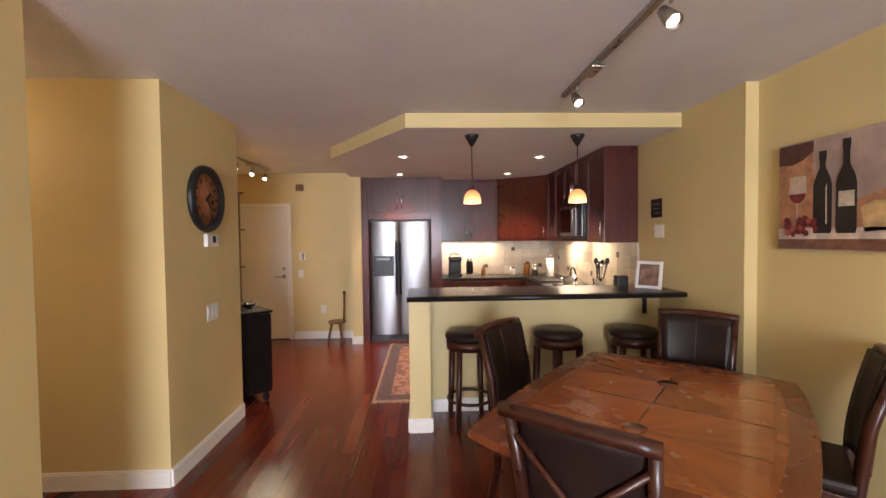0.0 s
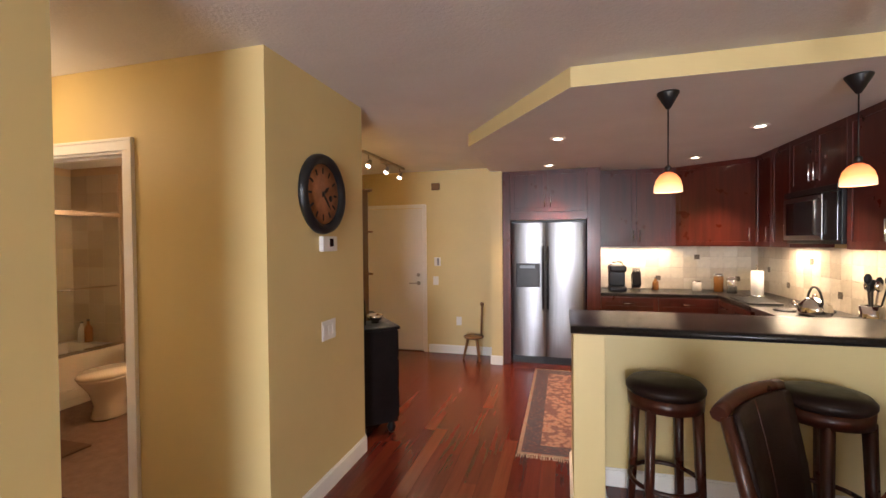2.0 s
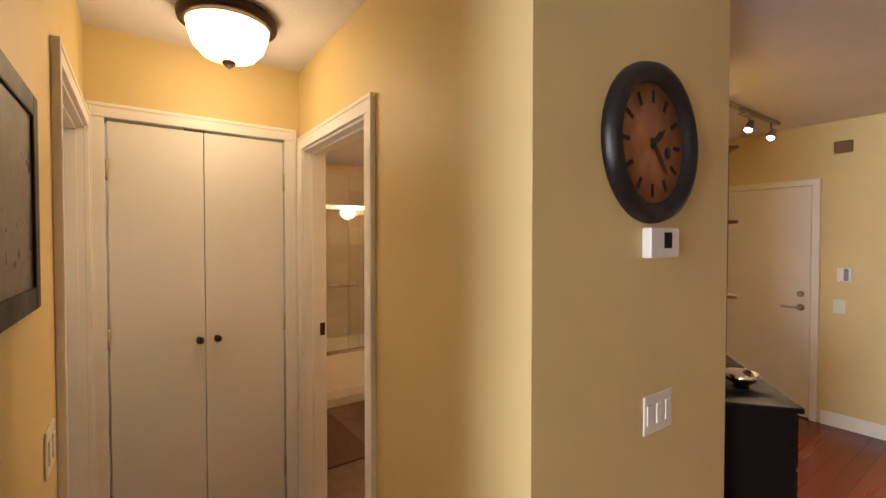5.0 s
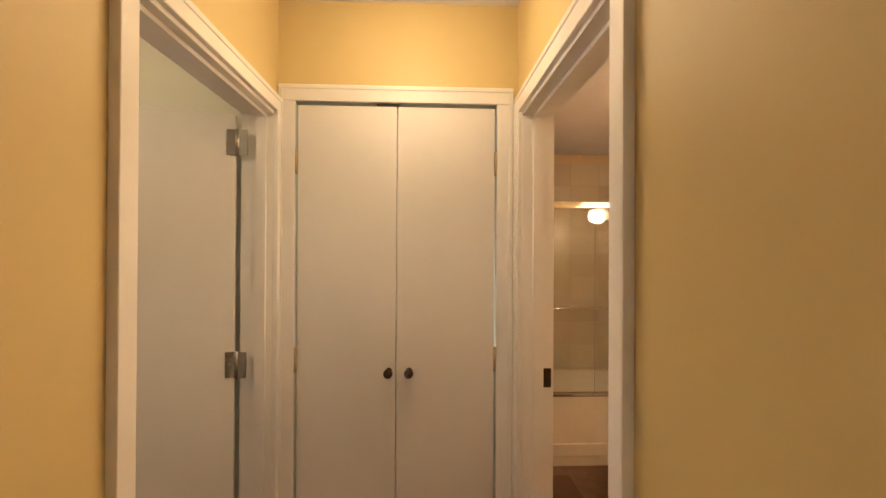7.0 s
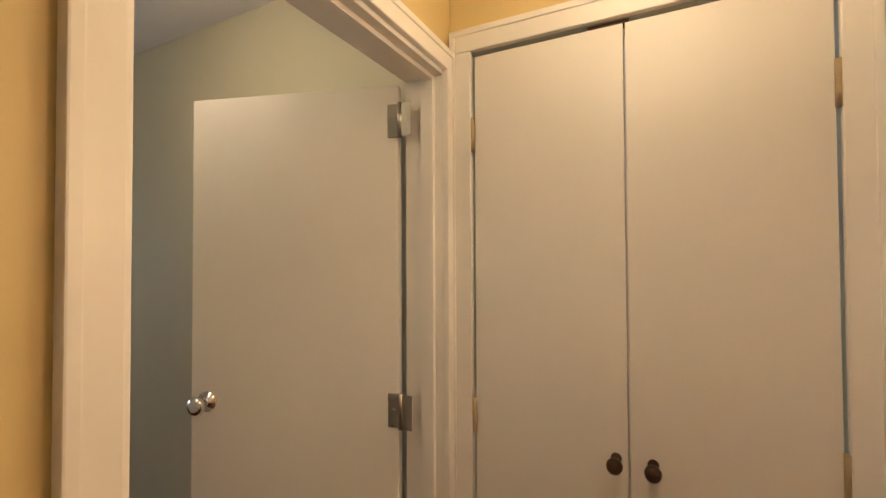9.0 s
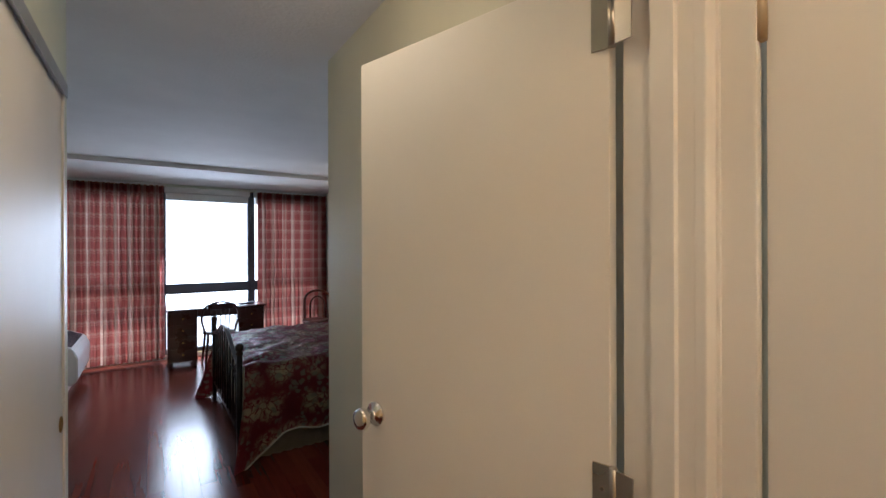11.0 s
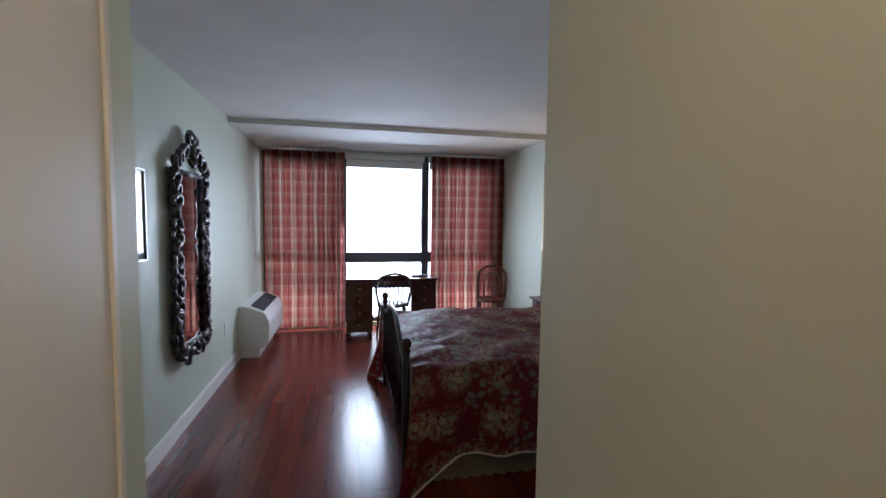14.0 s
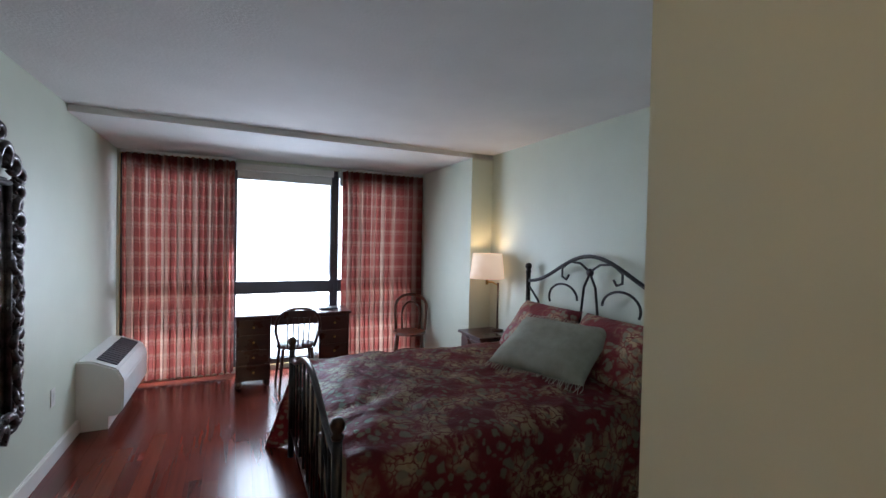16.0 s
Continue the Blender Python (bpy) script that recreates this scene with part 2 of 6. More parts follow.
def floral_mat():
    """A red-wine cotton with large tan and grey-green flowers."""
    m = Nodes("red floral quilt cotton")
    warp = m.n("TexNoise", Vector=m.co, Scale=9.0, Detail=3.0).outputs["Color"]
    w = m.t.nodes.new("ShaderNodeVectorMath")
    w.operation = "MULTIPLY_ADD"
    m.link(warp, w.inputs[0])
    w.inputs[1].default_value = (0.11, 0.11, 0.11)
    m.link(m.co, w.inputs[2])
    big = m.n("TexVoronoi", Vector=w.outputs[0], Scale=5.4)
    small = m.n("TexVoronoi", Vector=w.outputs[0], Scale=19.0)
    petals = m.noise(24.0, 2, w.outputs[0])
    ground = m.ramp(m.noise(5, 3), (0.3, (0.14, 0.009, 0.018)), (0.7, (0.21, 0.015, 0.023)))
    flower = m.ramp(big.outputs["Distance"], (0.0, (0.34, 0.10, 0.04)), (0.12, (0.50, 0.36, 0.21)), (0.34, (0.40, 0.29, 0.18)), (0.55, (0.26, 0.11, 0.07)))
    mask = m.math("MULTIPLY", m.ramp(big.outputs["Distance"], (0.46, (1,) * 3), (0.62, (0,) * 3)), m.ramp(petals, (0.37, (0.0,) * 3), (0.48, (1,) * 3)))
    veins = m.t.nodes.new("ShaderNodeTexVoronoi")
    veins.feature = "DISTANCE_TO_EDGE"
    veins.inputs["Scale"].default_value = 17.0
    m.link(w.outputs[0], veins.inputs["Vector"])
    mask = m.math("MULTIPLY", mask, m.ramp(veins.outputs["Distance"], (0.02, (0.15,) * 3), (0.11, (1,) * 3)))
    c = m.mix(mask, ground, flower)
    leaf = m.ramp(small.outputs["Distance"], (0.3, (0.9,) * 3), (0.45, (0,) * 3))
    leaf = m.math("MULTIPLY", leaf, m.ramp(m.noise(4.0, 2), (0.44, (0,) * 3), (0.50, (1,) * 3)))
    c = m.mix(leaf, c, (0.23, 0.20, 0.14))
    m.set(Base_Color=c, Roughness=0.55, Specular_IOR_Level=0.42)
    m.bump(m.noise(16, 4), 0.8, 0.02)
    return m.m


PLAID, FLORAL = plaid_mat(), floral_mat()

# ---- mesh helpers ----


def box(bm, x0, x1, y0, y1, z0, z1, bevel=0.0, mi=0):
    r = bmesh.ops.create_cube(bm, size=1.0, matrix=Matrix.Translation(((x0 + x1) / 2, (y0 + y1) / 2, (z0 + z1) / 2)) @ Matrix.Diagonal((abs(x1 - x0), abs(y1 - y0), abs(z1 - z0), 1)))
    fs = {f for v in r["verts"] for f in v.link_faces}
    for f in fs:
        f.material_index = mi
    if bevel:
        es = {e for v in r["verts"] for e in v.link_edges}
        bmesh.ops.bevel(bm, geom=list(es), offset=bevel, segments=2, affect="EDGES", profile=0.6)
    return bm


def lathe(bm, profile, cx=0.0, cy=0.0, seg=24, m=None):
    """A turned body from (radius, height) pairs."""
    m = m or Matrix()
    rings = []
    for r, z in profile:
        if r < 1e-5:
            rings.append([bm.verts.new(m @ Vector((cx, cy, z)))])
        else:
            rings.append([bm.verts.new(m @ Vector((cx + r * math.cos(2 * math.pi * i / seg), cy + r * math.sin(2 * math.pi * i / seg), z))) for i in range(seg)])
    for a, b in zip(rings, rings[1:]):
        for i in range(seg):
            j = (i + 1) % seg
            if len(a) == 1 and len(b) > 1:
                bm.faces.new((a[0], b[j], b[i]))
            elif len(b) == 1 and len(a) > 1:
                bm.faces.new((a[i], a[j], b[0]))
            elif len(a) > 1:
                bm.faces.new((a[i], a[j], b[j], b[i]))
    for ring, flip in ((rings[0], True), (rings[-1], False)):
        if len(ring) > 1:
            bm.faces.new(ring[::-1] if flip else ring)
    for f in bm.faces:
        f.smooth = True
    return bm


def tube(bm, pts, r, seg=8, closed=False):
    """A round bar along points; r is one radius or one for each point."""
    pts = [Vector(p) for p in pts]
    n = len(pts)
    rs = r if isinstance(r, (list, tuple)) else [r] * n
    rings, up = [], None
    for i, p in enumerate(pts):
        d = (pts[min(i + 1, n - 1)] - pts[max(i - 1, 0)]).normalized()
        if up is None:
            up = d.orthogonal().normalized()
        up = (up - d * up.dot(d)).normalized()
        side = d.cross(up)
        rings.append([bm.verts.new(p + rs[i] * (math.cos(2 * math.pi * k / seg) * up + math.sin(2 * math.pi * k / seg) * side)) for k in range(seg)])
    for a, b in zip(rings, rings[1:]):
        for k in range(seg):
            f = bm.faces.new((a[k], a[(k + 1) % seg], b[(k + 1) % seg], b[k]))
            f.smooth = True
    bm.faces.new(rings[0][::-1])
    bm.faces.new(rings[-1])
    return bm


def arc(f, a, b, n=16):
    return [f(a + (b - a) * i / n) for i in range(n + 1)]


def prism(bm, outline, z0, z1, mi=0):
    """An upright body on a counter-clockwise outline."""
    lo = [bm.verts.new((x, y, z0)) for x, y in outline]
    hi = [bm.verts.new((x, y, z1)) for x, y in outline]
    fs = [bm.faces.new(lo[::-1]), bm.faces.new(hi)]
    n = len(lo)
    fs += [bm.faces.new((lo[i], lo[(i + 1) % n], hi[(i + 1) % n], hi[i])) for i in range(n)]
    for f in fs:
        f.material_index = mi
    return bm


def grid(bm, nu, nv, f, uv=None):
    """A sheet of nu x nv cells from f(u, v)."""
    vs = [[bm.verts.new(f(i / nu, j / nv)) for j in range(nv + 1)] for i in range(nu + 1)]
    lay = bm.loops.layers.uv.new("UVMap") if uv else None
    for i in range(nu):
        for j in range(nv):
            fc = bm.faces.new((vs[i][j], vs[i + 1][j], vs[i + 1][j + 1], vs[i][j + 1]))
            fc.smooth = True
            if lay:
                for lp, (a, b) in zip(fc.loops, ((i, j), (i + 1, j), (i + 1, j + 1), (i, j + 1))):
                    lp[lay].uv = uv(a / nu, b / nv)
    return bm


def B():
    return bmesh.new()


def mesh_of(name, bm, mats):
    me = bpy.data.meshes.new(name)
    bmesh.ops.recalc_face_normals(bm, faces=bm.faces)
    bm.to_mesh(me)
    bm.free()
    for mm in mats if isinstance(mats, (list, tuple)) else [mats]:
        me.materials.append(mm)
    return me


def part(name, bm, mats, parent, label=""):
    ob = new(name, mesh_of(name, bm, mats))
    ob.parent = parent
    return tagged(ob, label)


def thing(name, m, label, category, group="", kind=""):
    ob = new(name)
    ob.empty_display_size = 0.1
    ob.matrix_world = m if isinstance(m, Matrix) else pose(*m)
    return tagged(ob, label, category, group, kind)


def solo(name, bm, mats, label, category, m=None, group="", kind=""):
    ob = new(name, mesh_of(name, bm, mats))
    if m is not None:
        ob.matrix_world = m
    return tagged(ob, label, category, group, kind)


def structure(name, bm, mats, label="", category=""):
    return tagged(new(name, mesh_of(name, bm, mats)), label, category, "", "structure")

# ---- large structure ----
H, HB = 2.575, 2.53


def wall(name, x0, x1, y0, y1, mats, openings=(), top=H, side=None, ends=0):
    """A straight wall with openings (from, to, sill, head) along its length. mats: paint on its low and high face; side: 'x' or 'y', its length."""
    bm = B()
    along = side or ("x" if x1 - x0 > y1 - y0 else "y")
    lo, hi = (x0, x1) if along == "x" else (y0, y1)

    def piece(a, b, z0, z1):
        if b - a < 1e-4 or z1 - z0 < 1e-4:
            return
        box(bm, *((a, b, y0, y1) if along == "x" else (x0, x1, a, b)), z0, z1)
    at = lo
    for a, b, s, h in sorted(openings):
        piece(at, a, 0, top)
        piece(a, b, 0, s)
        piece(a, b, h, top)
        at = b
    piece(at, hi, 0, top)
    bm.normal_update()
    if len(mats) > 1:
        for f in bm.faces:
            d = f.normal.y if along == "x" else f.normal.x
            f.material_index = 1 if d > 0.5 else 0 if d < -0.5 else ends
    return structure(name, bm, list(mats))


wall("wall_bedroom_living", -0.62, -0.43, -4.08, 2.68, (GREEN, YELLOW))
wall("wall_hall_south", -2.49, -0.43, 2.68, 2.80, (GREEN, YELLOW), [(-2.335, -1.475, 0, 2.105)], ends=1)
wall("wall_hall_north", -2.49, -0.50, 3.79, 3.91, (YELLOW, BATHW), [(-2.285, -1.410, 0, 2.105)])
wall("wall_hall_end", -2.49, -2.37, 2.80, 3.79, (GREEN, YELLOW), [(2.868, 3.708, 0, 2.155)])
wall("wall_clock", -0.62, -0.50, 3.91, 4.88, (BATHW, YELLOW))
bm = prism(B(), [(-0.5, 4.88), (-2.0, 6.71), (-2.1, 6.63), (-0.62, 4.88)], 0, H)
structure("wall_foyer_diagonal", bm, YELLOW)
wall("wall_foyer_west", -2.12, -2.0, 6.71, 7.92, (YELLOW,))
wall("wall_entry", -2.0, 0.06, 7.80, 7.92, (YELLOW,), [(-1.90, -0.99, 0, 2.05)])
wall("wall_fridge_stub", 0.06, 0.20, 7.39, 8.10, (YELLOW,))
wall("wall_kitchen_back", 0.06, 3.55, 8.10, 8.22, (YELLOW,))
wall("wall_kitchen_east", 3.27, 3.55, 3.81, 8.10, (YELLOW,))
wall("wall_dining_east", 3.36, 3.55, -4.08, 3.81, (YELLOW,))
wall("wall_facade", -4.40, 3.55, -4.30, -4.08, (YELLOW, GREEN),
     [(-3.95, -0.64, 0.06, 2.44), (0.0, 2.06, 0.35, 2.40)])
wall("wall_bedroom_head", -4.40, -4.27, -2.61, 1.06, (GREEN,))
wall("wall_bedroom_pilaster", -4.40, -4.01, -4.08, -2.61, (GREEN,))
wall("wall_bedroom_north", -4.27, -2.48, 0.94, 1.06, (GREEN,))
wall("wall_passage_west", -2.48, -2.36, 0.94, 2.68, (GREEN_LAMPLIT,))
wall("wall_closet", -1.33, -1.23, 1.085, 2.68, (GREEN,), [(1.12, 2.60, 0, 2.15)])
wall("wall_closet_return", -1.33, -0.62, 1.015, 1.085, (GREEN,))
wall("wall_bath_south", -4.40, -2.49, 3.79, 3.91, (BATHW,))
wall("wall_bath_west", -4.52, -4.40, 3.79, 5.62, (BATHW,))
wall("wall_bath_north", -4.40, -1.20, 5.50, 5.62, (BATHW,))
wall("wall_linen_back", -3.2, -3.08, 2.68, 3.79, (WHITE,))
wall("wall_linen_side", -3.08, -2.49, 2.68, 2.78, (WHITE,))

structure("ceiling_living", prism(B(), [(-2.49, 2.68), (-0.62, 2.68), (-0.62, -4.3), (3.55, -4.3), (3.55, 8.22), (-2.12, 8.22), (-2.12, 3.91), (-2.49, 3.91)], H, H + 0.12), CEIL)
structure("ceiling_bedroom", box(box(B(), -4.4, -0.62, -2.61, 2.68, HB, HB + 0.16), -4.4, -0.62, -4.3, -2.61, 2.478, HB + 0.16), CEIL)
structure("ceiling_bathroom", prism(B(), [(-4.5, 3.915), (-0.66, 3.915), (-0.66, 4.85), (-1.2, 5.49), (-4.5, 5.49)], 2.42, 2.52), CEIL)
# the lower kitchen ceiling with its yellow edge
bm = prism(B(), [(3.27, 4.527), (3.27, 8.1), (0.06, 8.1), (0.06, 7.0), (0.10, 5.88), (0.992, 4.527)], 2.455, H - 0.002)
bm.normal_update()
for f in bm.faces:
    f.material_index = 0 if f.normal.z < -0.5 else 1
structure("ceiling_kitchen", bm, [CEIL, YELLOW])

structure("floor_slab", box(B(), -4.5, 3.55, -4.3, 8.22, -0.2, -0.012), plain("dark joint", (0.02, 0.008, 0.006), 0.6))
structure("bathroom_floor", prism(B(), [(-4.4, 3.85), (-0.66, 3.85), (-0.66, 4.85), (-1.2, 5.49), (-4.4, 5.49)], -0.011, 0.004), PLASTER)
structure("ground", box(B(), -400, 400, -500, 300, -40.2, -40), plain("far hazy ground", (0.07, 0.09, 0.07), 0.9))
# unseen slab, added to keep the sun off the upper curtains
structure("balcony_slab_above", box(B(), -4.6, 3.7, -5.0, -4.3, 2.66, 2.86), CEIL)


def trim_run(bm, x0, y0, x1, y1, z0=0.0, z1=0.115, t=0.016):
    """A board along a wall, proud to the left of its run."""
    d = Vector((x1 - x0, y1 - y0)).normalized()
    n = Vector((-d.y, d.x)) * t
    prism(bm, [(x0, y0), (x1, y1), (x1 + n.x, y1 + n.y), (x0 + n.x, y0 + n.y)], z0, z1 - 0.012)
    prism(bm, [(x0, y0), (x1, y1), (x1 + n.x * 0.55, y1 + n.y * 0.55), (x0 + n.x * 0.55, y0 + n.y * 0.55)], z1 - 0.012, z1)


for i, runs in enumerate((
        [(-0.43, 2.80, -0.43, -4.08)],
        [(-1.418, 2.80, -0.43, 2.80)],
        [(-0.5, 3.79, -1.354, 3.79)], [(-0.5, 4.88, -0.5, 3.79)],
        [(-2.0, 6.71, -0.5, 4.88)],
        [(0.06, 7.80, -0.91, 7.80)], [(0.06, 7.39, 0.06, 7.80)], [(0.20, 7.39, 0.06, 7.39)],
        [(3.36, -4.08, 3.36, 3.81)], [(3.27, 3.81, 3.27, 4.86)], [(3.36, 3.81, 3.27, 3.81)],
        [(-0.62, -4.08, -0.62, 1.015)], [(-4.01, -2.61, -4.01, -4.0)], [(-4.27, 0.94, -4.27, -2.61)],
        [(-2.48, 0.94, -4.27, 0.94)], [(-2.36, 2.1, -2.36, 0.94)], [(-0.62, 1.015, -1.33, 1.015)])):
    bm = B()
    for r in runs:
        trim_run(bm, *r)
    structure("baseboard", bm, WHITE)


def casing(name, axis, at, a, b, head, out, w=0.07, t=0.02):
    """A door's casing on a wall face: axis of the wall's run, the face, the opening, which way it stands proud."""
    bm = B()
    lo, hi = sorted((at, at + out * t))
    lo2, hi2 = sorted((at, at + out * t * 1.2))
    for p, q, z0, z1 in ((a - w, a, 0, head), (b, b + w, 0, head), (a - w, b + w, head, head + w)):
        box(bm, *((p, q, lo, hi) if axis == "x" else (lo, hi, p, q)), z0, z1, 0.004)
    for p, q, z0, z1 in ((a - w - 0.003, a - w + 0.015, 0, head + w - 0.015), (b + w - 0.015, b + w + 0.003, 0, head + w - 0.015), (a - w - 0.003, b + w + 0.003, head + w - 0.015, head + w + 0.003)):
        box(bm, *((p, q, lo2, hi2) if axis == "x" else (lo2, hi2, p, q)), z0, z1, 0.003)
    return structure(name, bm, WHITE)


def jambs(name, axis, lo, hi, a, b, head, stop=None):
    bm = B()
    for p, q, z0, z1 in ((a, a + 0.018, 0, head - 0.018), (b - 0.018, b, 0, head - 0.018), (a, b, head - 0.018, head)):
        box(bm, *((p, q, lo, hi) if axis == "x" else (lo, hi, p, q)), z0, z1, 0.002)
    if stop:
        s0, s1 = stop
        for p, q, z0, z1 in ((a + 0.018, a + 0.031, 0, head - 0.03), (b - 0.031, b - 0.018, 0, head - 0.03), (a + 0.018, b - 0.018, head - 0.031, head - 0.018)):
            box(bm, *((p, q, s0, s1) if axis == "x" else (s0, s1, p, q)), z0, z1)
    return structure(name, bm, WHITE)


casing("door_trim_bedroom", "x", 2.80, -2.315, -1.48, 2.10, 1, 0.058)
jambs("door_frame_bedroom", "x", 2.675, 2.803, -2.335, -1.475, 2.105, (2.735, 2.775))
casing("door_trim_bath", "x", 3.79, -2.27, -1.425, 2.10, -1, 0.068)
jambs("door_frame_bath", "x", 3.787, 3.915, -2.285, -1.410, 2.105, (3.83, 3.87))
casing("door_trim_linen", "y", -2.37, 2.875, 3.70, 2.155, 1, 0.064)
casing("door_trim_entry", "x", 7.80, -1.905, -0.985, 2.055, -1, 0.05)
jambs("door_frame_closet", "y", -1.338, -1.225, 1.12, 2.60, 2.15)


def knob(parent, m, mat, r=0.028, label="", rose=0.033):
    """A turned round door knob on its rose, along local z."""
    bm = lathe(B(), [(rose, 0), (rose, 0.005), (r * 0.45, 0.01), (r * 0.4, 0.03), (r * 0.8, 0.036), (r, 0.048), (r * 0.9, 0.06), (r * 0.45, 0.068), (0, 0.07)], seg=16, m=m)
    return part("knob", bm, mat, parent, label)


def hinge(parent, x, y, z, along="x", w=0.075):
    bm = tube(B(), [(x, y, z - 0.052), (x, y, z + 0.052)], 0.008)
    if along == "x":
        box(bm, x - w / 2, x + w / 2, y - 0.002, y + 0.002, z - 0.05, z + 0.05)
    else:
        box(bm, x - 0.002, x + 0.002, y - w / 2, y + w / 2, z - 0.05, z + 0.05)
    return part("hinge", bm, NICKEL, parent)


# bedroom door, standing open into the passage
d = tagged(thing("door_bedroom", pose(-2.312, 2.662, 0, 0, 0, -73.5), "open flat white bedroom door with chrome knob", "door", kind="structure"))
part("leaf", box(B(), 0.004, 0.705, -0.02, 0.018, 0.012, 2.075, 0.003), DOORW, d)
for y, a in ((0.018, -90), (-0.02, 90)):
    knob(d, pose(0.645, y, 1.092, a), CHROME, 0.029, "polished chrome knob")
for z in (0.25, 1.10, 1.965):
    bm = tube(B(), [(-0.004, 0.026, z - 0.052), (-0.004, 0.026, z + 0.052)], 0.008)
    box(bm, -0.004, 0.036, 0.0185, 0.022, z - 0.05, z + 0.05)
    prism(bm, [(-0.004, 0.026), (-0.042, 0.0375), (-0.041, 0.0405), (-0.003, 0.029)], z - 0.05, z + 0.05)
    part("hinge", bm, NICKEL, d)

PAINTB = plain("paint-smeared brass", (0.46, 0.36, 0.22), 0.45, 0.3, 0.2)
# hall linen closet with two narrow leaves
for nm, y0, y1, ky in (("door_linen_1", 2.882, 3.286, 3.258), ("door_linen_2", 3.290, 3.694, 3.341)):
    d = thing(nm, (-2.37, 0, 0), "closed flat white closet door with bronze knob", "door", kind="structure")
    part("leaf", box(B(), -0.033, 0.004, y0, y1, 0.015, 2.142, 0.003), DOORW, d)
    knob(d, pose(0.004, ky, 1.052, 0, 90), BRONZE, 0.019, "small dark bronze knob", 0.013)
    hy = y0 - 0.004 if nm.endswith("1") else y1 + 0.004
    for z in (0.25, 1.10, 1.91):
        part("hinge", tube(B(), [(0.010, hy, z - 0.05), (0.010, hy, z + 0.05)], 0.008), PAINTB, d)
structure("closet_catch", box(B(), -2.40, -2.372, 3.20, 3.30, 2.143, 2.153), BRONZE)

# bath door, swung into the bathroom out of sight, and its strike plate
structure("strike_plate_bath", box(box(B(), -2.267, -2.2645, 3.875, 3.905, 1.01, 1.085), -2.2645, -2.2638, 3.885, 3.897, 1.035, 1.06), BRONZE)

# sliding panels of the bedroom closet under their rail
for nm, x, y0, y1 in (("door_closet_1", -1.315, 1.14, 1.92), ("door_closet_2", -1.272, 1.86, 2.58)):
    d = thing(nm, (0, 0, 0), "white sliding closet door panel with brass finger pull", "door", kind="structure")
    part("panel", box(B(), x - 0.017, x + 0.017, y0, y1, 0.012, 2.10, 0.003), DOORW, d)
    if nm.endswith("1"):
        bm = lathe(B(), [(0.027, 0), (0.027, 0.004), (0.022, 0.004), (0.019, -0.004), (0, -0.005)], seg=18, m=pose(x - 0.017, 1.185, 0.95, 0, -90))
        part("finger_pull", bm, BRASS, d, "round brass finger pull")
structure("closet_rail", box(box(B(), -1.345, -1.25, 1.14, 2.58, 2.098, 2.13), -1.349, -1.345, 1.14, 2.58, 2.085, 2.132), plain("grey aluminium rail", (0.33, 0.35, 0.38), 0.4, 0.6))

# entry door
d = thing("door_entry", (0, 0, 0), "closed white entry door with steel lever", "door", kind="structure")
part("leaf", box(B(), -1.895, -0.995, 7.80, 7.845, 0.012, 2.045, 0.003), DOORW, d)
bm = lathe(B(), [(0.03, 0), (0.03, 0.01), (0.014, 0.014), (0.012, 0.05), (0, 0.052)], seg=16, m=pose(-1.06, 7.80, 0.98, 90))
box(bm, -1.19, -1.05, 7.745, 7.757, 0.97, 0.99, 0.005)
part("lever", bm, NICKEL, d, "brushed steel lever")
part("lock", lathe(B(), [(0.026, 0), (0.026, 0.012), (0.018, 0.02), (0, 0.021)], seg=16, m=pose(-1.06, 7.80, 1.10, 90)), NICKEL, d)
part("frame", box(box(box(B(), -1.9, -1.895, 7.81, 7.9, 0, 2.05), -0.995, -0.99, 7.81, 7.9, 0, 2.05), -1.9, -0.99, 7.81, 7.9, 2.045, 2.05), WHITE, d)
part("threshold", box(B(), -1.895, -0.995, 7.78, 7.9, -0.004, 0.010, 0.003), BRONZE, d)


# windows
def window(name, bays, z0, z1, rail, y=-4.17):
    w = thing(name, (0, 0, 0), "dark aluminium window with bright daylight outside", "window", kind="structure")
    for a, b in bays:
        bm = B()
        for p, q, r, s in ((a, a + 0.05, z0, z1), (b - 0.05, b, z0, z1), (a + 0.05, b - 0.05, z0, z0 + 0.06), (a + 0.05, b - 0.05, z1 - 0.06, z1)):
            box(bm, p, q, y - 0.04, y + 0.05, r, s, 0.004)
        box(bm, a + 0.05, b - 0.05, y - 0.03, y + 0.06, rail - 0.075, rail + 0.075, 0.004)
        part("window_frame", bm, DARKF, w)
        for r, s in ((z0 + 0.06, rail - 0.075), (rail + 0.075, z1 - 0.06)):
            g = part("pane", box(B(), a + 0.05, b - 0.05, y - 0.006, y, r, s), GLASSY, w)
            g.visible_shadow = False
    return w


window("window_1", [(-3.95, -2.87), (-2.87, -1.70), (-1.70, -0.64)], 0.06, 2.44, 0.985)
window("window_2", [(0.0, 1.03), (1.03, 2.06)], 0.35, 2.40, 1.05)
for a, b in ((-3.9, -2.9), (-2.84, -1.73), (-1.67, -0.75)):
    s = thing("roller_blind", (0, 0, 0), "white roller blind drawn up under the window head", "blind", "bedroom blinds")
    part("cassette", box(B(), a, b, -4.115, -4.04, 2.355, 2.436, 0.008), ACW, s)
    part("cloth", box(B(), a + 0.02, b - 0.02, -4.084, -4.082, 2.265, 2.355), ACW, s)
    part("bottom_bar", tube(B(), [(a + 0.02, -4.083, 2.262), (b - 0.02, -4.083, 2.262)], 0.009), ACW, s)

